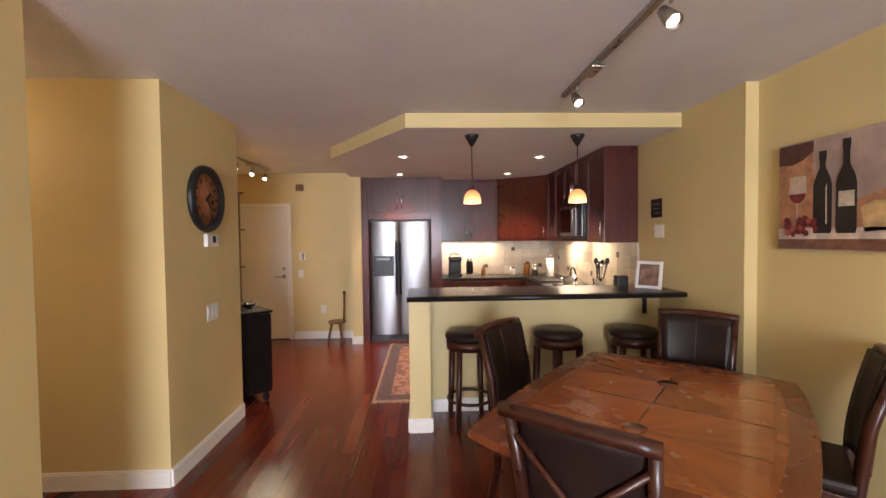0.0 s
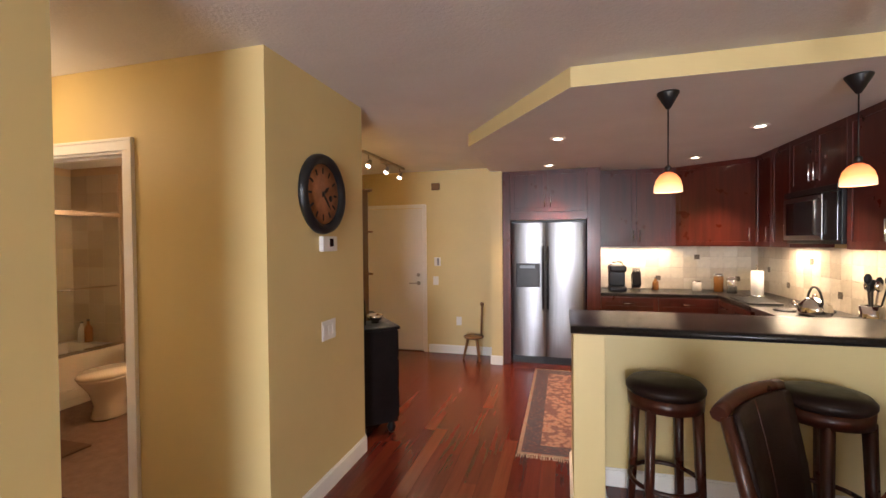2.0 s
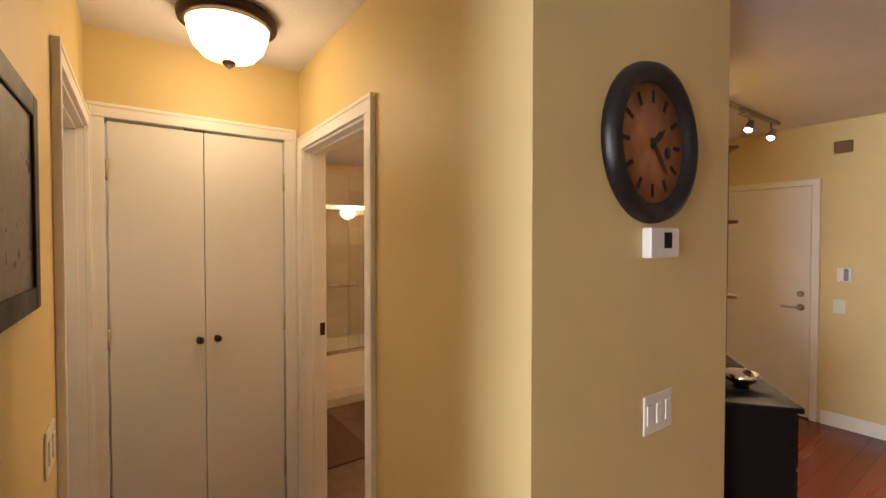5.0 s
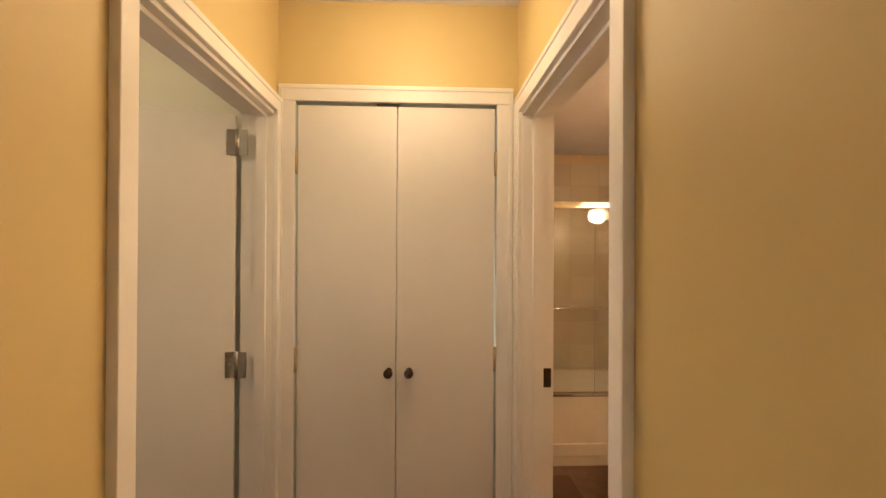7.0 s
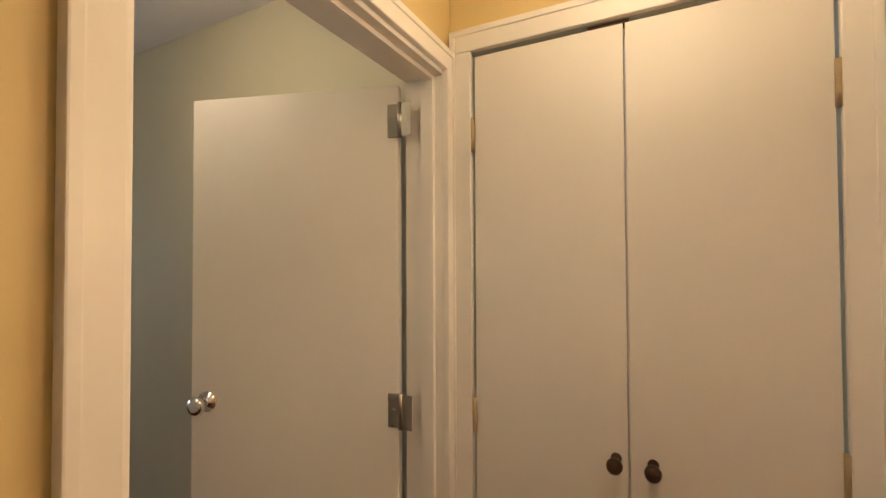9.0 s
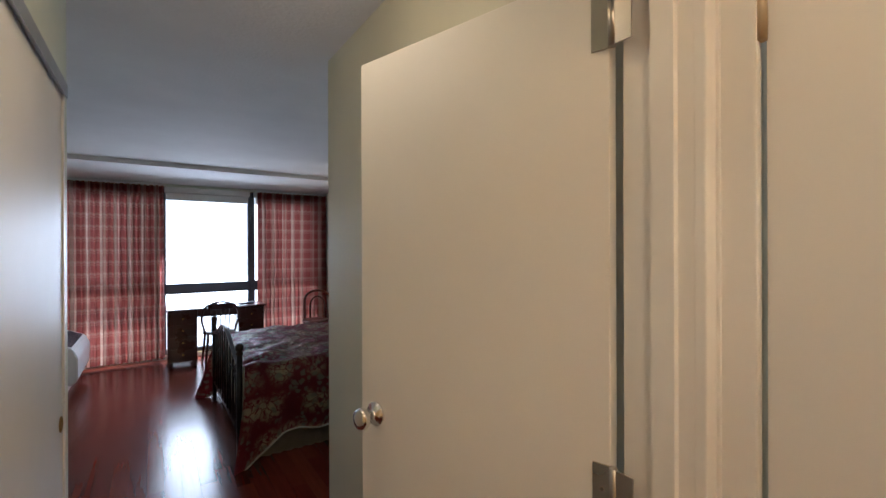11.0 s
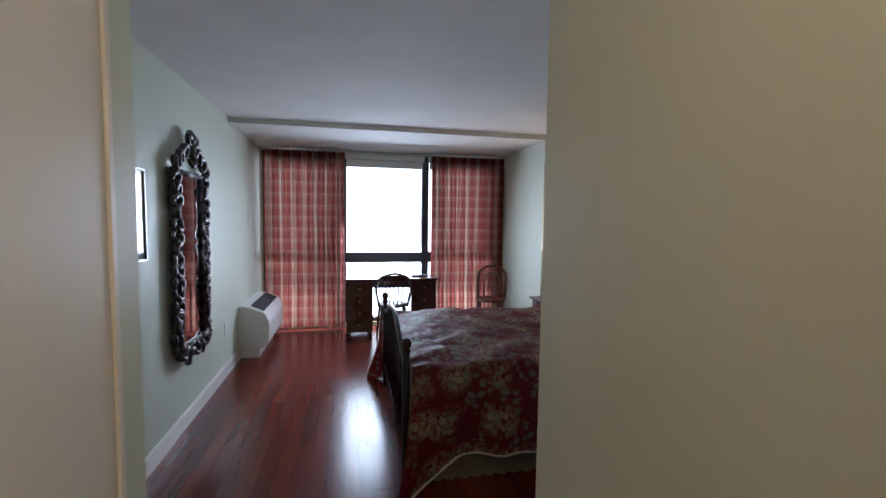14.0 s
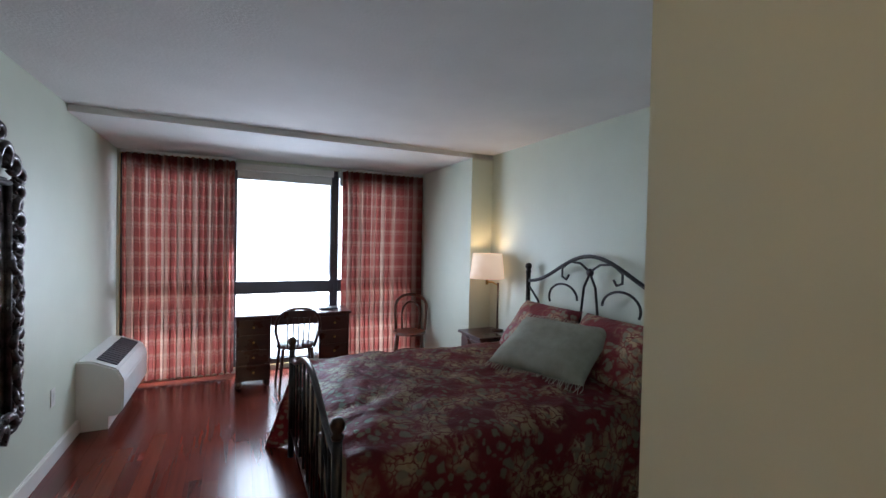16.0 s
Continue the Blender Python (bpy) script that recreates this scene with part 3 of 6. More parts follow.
# ---- kitchen ----
bm = box(B(), 1.17, 3.27, 4.86, 4.98, 0, 1.05)
box(bm, 1.0, 1.17, 4.45, 5.03, 0, 1.05, 0.004)
structure("wall_bar", bm, YELLOW)
bm = B()
trim_run(bm, 3.27, 4.86, 1.17, 4.86)
structure("baseboard", bm, WHITE)
bm = B()
for r in ((1.17, 4.45, 1.0, 4.45), (1.0, 4.45, 1.0, 5.03), (1.17, 4.84, 1.17, 4.45)):
    trim_run(bm, *r)
structure("baseboard", bm, WHITE)
k = thing("granite_countertop", (0, 0, 0), "polished black granite bar top on yellow half wall", "countertop")
part("slab", box(B(), 0.985, 3.268, 4.452, 5.04, 1.052, 1.097, 0.006), GRANITE, k)
part("front_edge", tube(B(), [(0.985, 4.452, 1.0745), (3.268, 4.452, 1.0745)], 0.0225, 12), GRANITE, k, "rounded polished granite edge")
b = thing("counter_bracket", (3.13, 4.86, 0), "black steel bracket under the bar top", "bracket")
part("plate", box(B(), -0.02, 0.02, -0.006, 0, 0.85, 1.05), BLACKP, b)
part("arm", box(B(), -0.02, 0.02, -0.30, -0.006, 1.04, 1.05), BLACKP, b)


def shaker(parent, m, w, h, handle=None, drawer=False):
    """A framed door front in the local xz plane facing -y, lower left at the origin."""
    f = 0.055
    bm = box(B(), f - 0.004, w - f + 0.004, -0.012, 0, f - 0.004, h - f + 0.004)
    bm.transform(m)
    d = part("drawer" if drawer else "door", bm, CHERRY, parent)
    for nm, a in (("stile", (0.002, f, 0.002, h - 0.002)), ("stile", (w - f, w - 0.002, 0.002, h - 0.002)), ("rail", (f, w - f, 0.002, f)), ("rail", (f, w - f, h - f, h - 0.002))):
        bm = box(B(), a[0], a[1], -0.021, 0, a[2], a[3], 0.002)
        bm.transform(m)
        part(nm, bm, CHERRY, d)
    if handle:
        x, z0, z1 = handle
        bm = B()
        if drawer:
            tube(bm, [(x - 0.06, -0.02, z0), (x - 0.06, -0.05, z0), (x + 0.06, -0.05, z0), (x + 0.06, -0.02, z0)], 0.006)
        else:
            tube(bm, [(x, -0.02, z0), (x, -0.05, z0), (x, -0.05, z1), (x, -0.02, z1)], 0.006)
        bm.transform(m)
        part("handle", bm, CHROME, d, "brushed bar handle")


CAB = "dark cherry kitchen cabinet with framed door under the ceiling"


def cabinet(name, m, w, h, dep, doors, label=CAB, group="kitchen cabinets", drawers=False, plinth=0.0):
    """A cabinet against a wall; its front is the local plane y = 0 facing -y."""
    c = thing(name, m, label, "cabinet", group)
    part("body", box(B(), 0, w, 0, dep, plinth, h), CHERRY, c)
    if plinth:
        part("plinth", box(B(), 0, w, 0.06, dep, 0, plinth), BLACKW, c)
    for i in range(doors):
        dw = w / doors
        hx = dw - 0.035 if i % 2 == 0 else 0.035
        top = h - 0.17 if drawers else h
        shaker(c, pose(i * dw, 0, plinth), dw, top - plinth, (hx, 0.06 if not drawers else top - plinth - 0.2, 0.2 if not drawers else top - plinth - 0.06))
        if drawers:
            shaker(c, pose(i * dw, 0, h - 0.165), dw, 0.155, (dw / 2, 0.085, 0), True)
    return c


Z0, Z1 = 1.492, 2.453
s = thing("fridge_surround", (0, 0, 0), "dark cherry panels framing the refrigerator", "cabinet", "kitchen cabinets")
part("side_panel", box(B(), 0.20, 0.295, 7.45, 8.1, 0, Z1, 0.003), CHERRY, s)
part("side_panel", box(B(), 1.225, 1.38, 7.45, 8.1, 0, Z1, 0.003), CHERRY, s)
part("filler", box(B(), 0.295, 1.225, 7.47, 7.5, 1.835, 1.935), CHERRY, s)
cabinet("wall_cabinet", pose(0.295, 7.47, 1.935), 0.93, Z1 - 1.935, 0.62, 2)
cabinet("wall_cabinet", pose(1.382, 7.77, Z0), 0.885, Z1 - Z0, 0.325, 2)
c = thing("corner_cabinet", (0, 0, 0), "dark cherry angled corner cabinet with single door", "cabinet", "kitchen cabinets")
part("body", prism(B(), [(2.27, 8.095), (2.27, 7.775), (2.945, 7.28), (3.265, 7.28), (3.265, 8.095)], Z0, Z1), CHERRY, c)
ang = math.degrees(math.atan2(7.28 - 7.775, 2.945 - 2.27))
shaker(c, pose(2.27, 7.775, Z0, 0, 0, ang), math.hypot(0.675, 0.495), Z1 - Z0, (0.78, 0.06, 0.2))
for y1, w, z in ((7.278, 0.365, Z0), (6.91, 0.365, Z0), (6.543, 0.82, 1.985), (5.72, 0.47, Z0)):
    cabinet("wall_cabinet", pose(2.945, y1, z, 0, 0, -90), w, Z1 - z, 0.32, 2 if w > 0.5 else 1)
# base units, worktops, range
LOWB = "dark cherry base cabinet with drawers over doors"
cabinet("base_cabinet", pose(1.382, 7.48, 0), 1.27, 0.90, 0.615, 2, LOWB, drawers=True, plinth=0.1)
cabinet("base_cabinet", pose(2.655, 7.46, 0, 0, 0, -90), 0.88, 0.90, 0.61, 2, LOWB, drawers=True, plinth=0.1)
cabinet("base_cabinet", pose(2.655, 5.80, 0, 0, 0, -90), 0.60, 0.90, 0.61, 1, LOWB, drawers=True, plinth=0.1)
bm = box(B(), 1.382, 3.266, 7.46, 8.095, 0.902, 0.94, 0.006)
box(bm, 2.635, 3.266, 6.57, 7.462, 0.902, 0.94, 0.006)
solo("worktop", bm, GRANITE, "polished black granite worktop over the base cabinets", "countertop")
solo("worktop", box(B(), 2.635, 3.266, 5.19, 5.79, 0.902, 0.94, 0.006), GRANITE, "polished black granite worktop beside the range", "countertop")
r = thing("range", (0, 0, 0), "stainless steel range with flat white-lit cooktop", "range")
part("body", box(B(), 2.66, 3.26, 5.80, 6.56, 0.02, 0.90, 0.006), STEEL, r)
part("cooktop", box(B(), 2.63, 3.26, 5.80, 6.56, 0.901, 0.942, 0.004), STEEL, r)
part("oven_door", box(B(), 2.63, 2.66, 5.83, 6.53, 0.2, 0.72, 0.006), DGLASS, r)
part("handle", tube(B(), [(2.62, 5.86, 0.76), (2.60, 5.86, 0.76), (2.60, 6.5, 0.76), (2.62, 6.5, 0.76)], 0.011), STEEL, r)
for i in range(4):
    part("control_knob", lathe(B(), [(0.02, 0), (0.018, 0.025), (0, 0.026)], seg=14, m=pose(2.66, 5.92 + i * 0.17, 0.84, 0, -90)), BLACKP, r)
    part("burner", lathe(B(), [(0.09, 0), (0.09, 0.012), (0.05, 0.016), (0, 0.016)], seg=20, m=pose(2.82 + 0.27 * (i % 2), 5.98 + 0.38 * (i // 2), 0.9422)), BLACKP, r)
m_ = thing("microwave", (0, 0, 0), "stainless over-range microwave with dark glass door", "microwave")
part("body", box(B(), 2.90, 3.26, 5.73, 6.535, 1.53, 1.982, 0.004), BLACKP, m_)
part("door", box(B(), 2.872, 2.90, 5.93, 6.535, 1.56, 1.92, 0.006), STEEL, m_)
part("glass", box(B(), 2.868, 2.873, 6.0, 6.48, 1.60, 1.88), DGLASS, m_)
part("handle", tube(B(), [(2.87, 5.96, 1.6), (2.84, 5.96, 1.61), (2.84, 5.96, 1.87), (2.87, 5.96, 1.88)], 0.012), STEEL, m_)
part("control_panel", box(B(), 2.874, 2.90, 5.735, 5.925, 1.56, 1.92, 0.004), DGLASS, m_)
part("vent_grille", box(B(), 2.874, 2.90, 5.735, 6.53, 1.93, 1.975, 0.003), BLACKP, m_)

f = thing("refrigerator", (0, 0, 0), "stainless steel side-by-side refrigerator with ice dispenser", "refrigerator")
part("case", box(B(), 0.305, 1.215, 7.60, 8.09, 0.02, 1.80), BLACKP, f)
part("kick_grille", box(B(), 0.31, 1.21, 7.57, 7.60, 0.0, 0.09), BLACKP, f)
part("top_trim", box(B(), 0.30, 1.22, 7.56, 7.62, 1.803, 1.83), BLACKP, f)


def bowed(x0, x1, z0, z1, holes=None):
    """A door front bowed a little outwards, with a rounded rim."""
    n = 14
    out = [(x0 + (x1 - x0) * i / n, 7.545 - 0.022 * math.sin(math.pi * i / n) ** 0.6) for i in range(n + 1)]
    bm = prism(B(), out + [(x1, 7.60), (x0, 7.60)], z0, z1)
    return bm


dl = part("door", bowed(0.305, 0.725, 0.10, 1.80), STEEL, f, "freezer door with dispenser")
dr = part("door", bowed(0.732, 1.215, 0.10, 1.80), STEEL, f)
part("dispenser", box(box(B(), 0.365, 0.66, 7.50, 7.545, 0.985, 1.29, 0.006), 0.38, 0.645, 7.496, 7.5, 1.205, 1.28), BLACKP, dl, "black ice and water dispenser")
part("display", box(B(), 0.41, 0.60, 7.492, 7.497, 1.225, 1.262), glow("display glow", (0.8, 0.9, 1), 0.12, (0.05, 0.055, 0.06)), dl)
for px, pr in ((0.70, dl), (0.757, dr)):
    part("handle", tube(B(), [(px, 7.53, 0.70), (px, 7.485, 0.73), (px, 7.478, 1.10), (px, 7.485, 1.47), (px, 7.53, 1.50)], 0.014, 10), BLACKP, pr, "long black bar handle")

# tiled backsplash
TILE = Nodes("travertine tile")
rr = TILE.n("ObjectInfo").outputs["Random"]
tc = TILE.ramp(rr, (0.0, (0.50, 0.43, 0.33)), (0.5, (0.60, 0.53, 0.42)), (1.0, (0.66, 0.61, 0.52)))
TILE.set(Base_Color=TILE.mix(0.4, tc, TILE.ramp(TILE.noise(18, 5), (0.3, (0.7,) * 3), (0.7, (1.15,) * 3)), "MULTIPLY"), Roughness=0.32)
TILE = TILE.bump(TILE.noise(40), 0.15, 0.003).m
GROUT = plain("pale grout", (0.45, 0.40, 0.33), 0.9)
ACCENT = plain("dark accent tile", (0.10, 0.07, 0.045), 0.3, var=0.4, scale=30)
tile = mesh_of("tile", box(B(), -0.0735, 0.0735, -0.006, 0.004, -0.0665, 0.0665, 0.002), TILE)
atile = mesh_of("tile", box(B(), -0.03, 0.03, -0.009, 0.0, -0.03, 0.03, 0.002), ACCENT)


def backsplash(m, w, rows=4):
    sp = thing("backsplash", m, "beige travertine tile backsplash with small dark accents", "backsplash", kind="structure")
    part("grout", box(B(), 0, w, 0.001, 0.008, 0.942, 1.49), GROUT, sp)
    for i in range(int(w / 0.15)):
        for j in range(rows):
            t = new("tile", tile)
            t.parent = sp
            t.location = (0.075 + i * 0.15, -0.002, 1.01 + j * 0.1365)
    for i, j in ((2, 2), (5, 1), (8, 3), (11, 1), (14, 2), (16, 3)):
        if 0.15 * i < w - 0.1:
            t = new("tile", atile)
            t.parent = sp
            t.location = (0.15 * i, -0.003, 0.942 + j * 0.1365)


backsplash(pose(1.382, 8.09, 0), 1.885)
backsplash(pose(3.26, 8.08, 0, 0, 0, -90), 2.85)

# things on the worktops
c = thing("coffee_maker", (1.60, 7.78, 0.941), "black coffee maker on the worktop", "coffee maker")
part("base", box(B(), -0.10, 0.10, -0.14, 0.12, 0, 0.05, 0.012), BLACKP, c)
part("tank", box(B(), -0.095, 0.095, 0.0, 0.12, 0.05, 0.26, 0.015), BLACKP, c)
part("brew_head", box(B(), -0.10, 0.10, -0.13, 0.12, 0.235, 0.32, 0.025), BLACKP, c)
part("lid_handle", tube(B(), arc(lambda a: (0.07 * math.cos(a), -0.03, 0.315 + 0.05 * math.sin(a)), 0, math.pi), 0.012), CHROME, c)
c = thing("knife_block", (1.84, 7.86, 0.941), "dark knife block with handles on the worktop", "knife block")
bm = box(B(), -0.05, 0.05, -0.07, 0.07, 0.02, 0.2, 0.008)
bm.transform(pose(0, 0, 0.02, -18))
part("block", bm, BLACKW, c)
for i in range(5):
    part("knife_handle", tube(B(), [(-0.035 + 0.0175 * i, -0.01, 0.19), (-0.035 + 0.0175 * i, 0.035, 0.27)], 0.008), BLACKP, c)


def bottle(name, x, y, z, r, h, mat, label, cat, capm=None):
    c = thing(name, (x, y, z), label, cat)
    part("body", lathe(B(), [(0, 0), (r, 0.003), (r, h * 0.6), (r * 0.85, h * 0.68), (r * 0.35, h * 0.78), (r * 0.33, h * 0.95)], seg=18), mat, c)
    part("cap", lathe(B(), [(r * 0.4, h * 0.93), (r * 0.4, h), (0, h)], seg=14), capm or BLACKP, c)


HONEY = plain("amber glass", (0.30, 0.12, 0.03), 0.15, var=0.2)
bottle("soap_bottle", 2.06, 7.86, 0.941, 0.036, 0.16, HONEY, "small amber bottle on the worktop", "bottle")
for x, y, h, mt, lb in ((2.52, 7.85, 0.13, CERAM, "small pale storage jar on the worktop"), (2.74, 7.80, 0.22, HONEY, "tall amber storage jar on the worktop"), (2.84, 7.68, 0.19, CHROME, "steel storage canister on the worktop")):
    c = thing("jar", (x, y, 0.941), lb, "jar", "worktop jars")
    part("body", lathe(B(), [(0, 0), (0.05, 0.002), (0.052, h * 0.8), (0.044, h * 0.86)], seg=18), mt, c)
    part("lid", lathe(B(), [(0.048, h * 0.85), (0.048, h * 0.97), (0.012, h), (0, h)], seg=18), CHROME, c)
c = thing("paper_towel_roll", (3.0, 7.42, 0.941), "white paper towel roll on steel holder", "paper towel")
part("holder", lathe(B(), [(0, 0), (0.075, 0.001), (0.075, 0.012), (0.009, 0.016), (0.009, 0.32), (0.014, 0.335), (0, 0.34)], seg=18), CHROME, c)
part("roll", lathe(B(), [(0.02, 0.018), (0.058, 0.018), (0.06, 0.28), (0.02, 0.28)], seg=24), plain("white paper", (0.8, 0.78, 0.74), 0.9, bump=0.3), c)
c = thing("kettle", (2.86, 5.99, 0.96), "polished steel kettle on the cooktop", "kettle")
part("body", lathe(B(), [(0, 0), (0.10, 0.002), (0.115, 0.03), (0.105, 0.09), (0.06, 0.135), (0.045, 0.14), (0.012, 0.15), (0.016, 0.168), (0, 0.172)], seg=28), CHROME, c)
part("handle", tube(B(), arc(lambda a: (0, 0.105 * math.cos(a), 0.10 + 0.13 * math.sin(a)), 0, math.pi), 0.009), BLACKP, c)
part("spout", tube(B(), [(-0.09, 0, 0.06), (-0.135, 0, 0.09), (-0.15, 0, 0.12)], [0.022, 0.016, 0.011]), CHROME, c)
c = thing("utensil_holder", (3.02, 5.62, 0.941), "steel crock full of dark kitchen utensils", "utensils")
part("crock", lathe(B(), [(0, 0), (0.065, 0.002), (0.068, 0.16), (0.06, 0.16), (0.058, 0.01), (0, 0.01)], seg=22), CHROME, c)
ur = random.Random(4)
for i in range(9):
    a, t = ur.uniform(0, 6.28), ur.uniform(0.02, 0.06)
    hx, hy, hz = 1.6 * t * math.cos(a), 1.6 * t * math.sin(a), ur.uniform(0.26, 0.36)
    bm = tube(B(), [(0.3 * t * math.cos(a), 0.3 * t * math.sin(a), 0.012), (hx, hy, hz)], 0.006, 6)
    lathe(bm, [(0, -0.035), (0.022, -0.015), (0.026, 0.015), (0.012, 0.04), (0, 0.042)], seg=10, m=pose(hx, hy, hz) @ Matrix.Diagonal((1, 0.4, 1, 1)))
    part("utensil", bm, BLACKP if i % 3 else CHROME, c)
solo("serving_tray", box(B(), 2.66, 2.95, 6.7, 7.2, 0.941, 0.96, 0.008), BLACKP, "black serving tray on the worktop", "tray")

c = thing("photo_frame", pose(3.08, 4.70, 1.098, -12, 0, -48), "white photo frame standing on the bar top", "photo frame")
bm = B()
for a in ((-0.11, -0.085, 0, 0.24), (0.085, 0.11, 0, 0.24), (-0.085, 0.085, 0, 0.025), (-0.085, 0.085, 0.215, 0.24)):
    box(bm, a[0], a[1], -0.012, 0.008, a[2], a[3], 0.003)
part("frame", bm, WPLAST, c)
part("photograph", box(B(), -0.085, 0.085, -0.004, 0.004, 0.025, 0.215), plain("brownish photograph", (0.20, 0.12, 0.09), 0.25, var=0.6, scale=14), c)
part("easel", box(B(), -0.02, 0.02, 0.008, 0.012, 0.0, 0.16), BLACKP, c)
solo("speaker_box", box(B(), -0.05, 0.05, -0.05, 0.05, 0, 0.10, 0.01), BLACKP, "small black speaker box on the bar top", "speaker", pose(2.93, 4.90, 1.098))

# lamps over the bar and in the kitchen ceiling
for lx in (1.556, 2.49):
    p = thing("pendant_lamp", (lx, 4.79, 1.86), "amber glass pendant lamp with black cone canopy", "pendant lamp", "bar pendants")
    part("canopy", lathe(B(), [(0.0, 0.495), (0.012, 0.497), (0.062, 0.585), (0.062, 0.594), (0, 0.594)], seg=24), BLACKP, p)
    part("cord", tube(B(), [(0, 0, 0.12), (0, 0, 0.5)], 0.004, 6), BLACKP, p)
    part("cap", lathe(B(), [(0.018, 0.118), (0.018, 0.15), (0.008, 0.16), (0, 0.16)], seg=14), BLACKP, p)
    bm = lathe(B(), [(0.078, 0.0), (0.077, 0.035), (0.066, 0.075), (0.044, 0.105), (0.016, 0.12), (0.012, 0.117), (0.041, 0.101), (0.062, 0.073), (0.073, 0.034), (0.074, 0.0)], seg=28)
    part("shade", bm, AMBER, p, "glowing amber glass shade")
    part("bulb", lathe(B(), [(0, 0.018), (0.018, 0.03), (0.02, 0.05), (0.01, 0.09), (0, 0.1)], seg=14), BULB, p)
for lx, ly in ((0.905, 5.8), (0.79, 7.15), (2.43, 5.85), (2.32, 7.15)):
    p = thing("downlight", (lx, ly, 2.455), "lit round recessed downlight in white ring", "downlight", "kitchen downlights")
    part("ring", lathe(B(), [(0.038, -0.001), (0.041, -0.006), (0.065, -0.004), (0.066, 0)], seg=24), WHITE, p)
    part("lens", lathe(B(), [(0, -0.003), (0.037, -0.003), (0.037, 0), (0, 0)], seg=24), BULB, p)


def spot_head(parent, x, y, z, tx, tz, lit=True):
    """A small spotlight on a stem under its track."""
    h = part("spot_head", lathe(B(), [(0, 0.07), (0.022, 0.068), (0.03, 0.02), (0.036, -0.03), (0.033, -0.03), (0.02, 0.01), (0, 0.012)], seg=18, m=pose(x, y, z - 0.11, tx, tz)), NICKEL, parent)
    part("stem", tube(B(), [(x, y, z), (x, y, z - 0.05)], 0.008), NICKEL, h)
    part("bulb", lathe(B(), [(0, -0.02), (0.024, -0.021), (0.024, -0.012), (0, -0.012)], seg=16, m=pose(x, y, z - 0.11, tx, tz)), BULB, h)


TRK = "brushed nickel track light with small lit spots"
t = thing("track_light", (0, 0, 0), TRK + " in the dining area", "track light")
part("track", box(B(), 2.115, 2.15, 2.0, 4.06, H - 0.028, H - 0.001, 0.004), NICKEL, t)
part("feed_box", box(B(), 2.095, 2.17, 3.44, 3.62, H - 0.05, H - 0.03, 0.008), NICKEL, t)
for y, a in ((3.78, -38), (2.72, -38), (2.15, -38)):
    spot_head(t, 2.132, y, H - 0.028, a, -12)
t = thing("track_light", (0, 0, 0), TRK + " in the foyer", "track light")
part("track", box(B(), -1.155, -1.12, 6.2, 7.45, H - 0.028, H - 0.001, 0.004), NICKEL, t)
part("feed_box", box(B(), -1.175, -1.10, 6.75, 6.92, H - 0.05, H - 0.03, 0.008), NICKEL, t)
for y in (6.35, 6.85, 7.3):
    spot_head(t, -1.138, y, H - 0.028, -38, 0)

# ---- bar stools ----


def bar_stool(m):
    s = thing("bar_stool", m, "round dark wood bar stool with black leather seat", "bar stool", "stools at the bar")
    part("seat", lathe(B(), [(0, 0.715), (0.19, 0.715), (0.205, 0.735), (0.205, 0.755), (0.185, 0.778), (0.12, 0.79), (0, 0.793)], seg=32), LEATHER, s, "padded black leather seat")
    part("seat_ring", lathe(B(), [(0.16, 0.645), (0.195, 0.645), (0.198, 0.713), (0.16, 0.713)], seg=32), CHAIRW, s)
    for k in range(4):
        a = math.pi / 4 + k * math.pi / 2
        c_, s_ = math.cos(a), math.sin(a)
        bm = tube(B(), [(0.20 * c_, 0.20 * s_, 0), (0.185 * c_, 0.185 * s_, 0.3), (0.172 * c_, 0.172 * s_, 0.655)], [0.025, 0.028, 0.031], 4)
        part("leg", bm, CHAIRW, s)
    bm = B()
    tube(bm, [(0.185 * math.cos(2 * math.pi * k / 24), 0.185 * math.sin(2 * math.pi * k / 24), 0.22) for k in range(25)], 0.013, 8)
    part("foot_ring", bm, CHAIRW, s)
    return s


st = bar_stool(pose(1.50, 4.60, 0, 0, 0, 10))
copy_thing(st, pose(2.25, 4.60, 0, 0, 0, 24))
copy_thing(st, pose(2.90, 4.60, 0, 0, 0, -8))

# ---- dining table and chairs ----
TX, TY, TA = 2.23, 3.03, 49.5
t = thing("dining_table", pose(TX, TY, 0, 0, 0, TA), "polished red-brown wooden table with bowed sides and inlay", "dining table")
L2, W2 = 0.765, 0.555


def bow(k, inset=0.0, n=10):
    """The table's outline: a rectangle whose four sides swell by k."""
    a, b = L2 - inset, W2 - inset
    pts = []
    for (x0, y0), (x1, y1) in (((-a, -b), (a, -b)), ((a, -b), (a, b)), ((a, b), (-a, b)), ((-a, b), (-a, -b))):
        nx, ny = (y1 - y0), -(x1 - x0)
        ln = math.hypot(nx, ny)
        for i in range(n):
            u = i / n
            s = k * 4 * u * (1 - u)
            pts.append((x0 + (x1 - x0) * u + nx / ln * s, y0 + (y1 - y0) * u + ny / ln * s))
    return pts


def bevelled_top(outline, z0, z1, e):
    bm = prism(B(), outline, z0, z1)
    bmesh.ops.bevel(bm, geom=[x for x in bm.edges if abs(x.verts[0].co.z - x.verts[1].co.z) < 1e-5], offset=e, segments=2, affect="EDGES")
    return bm


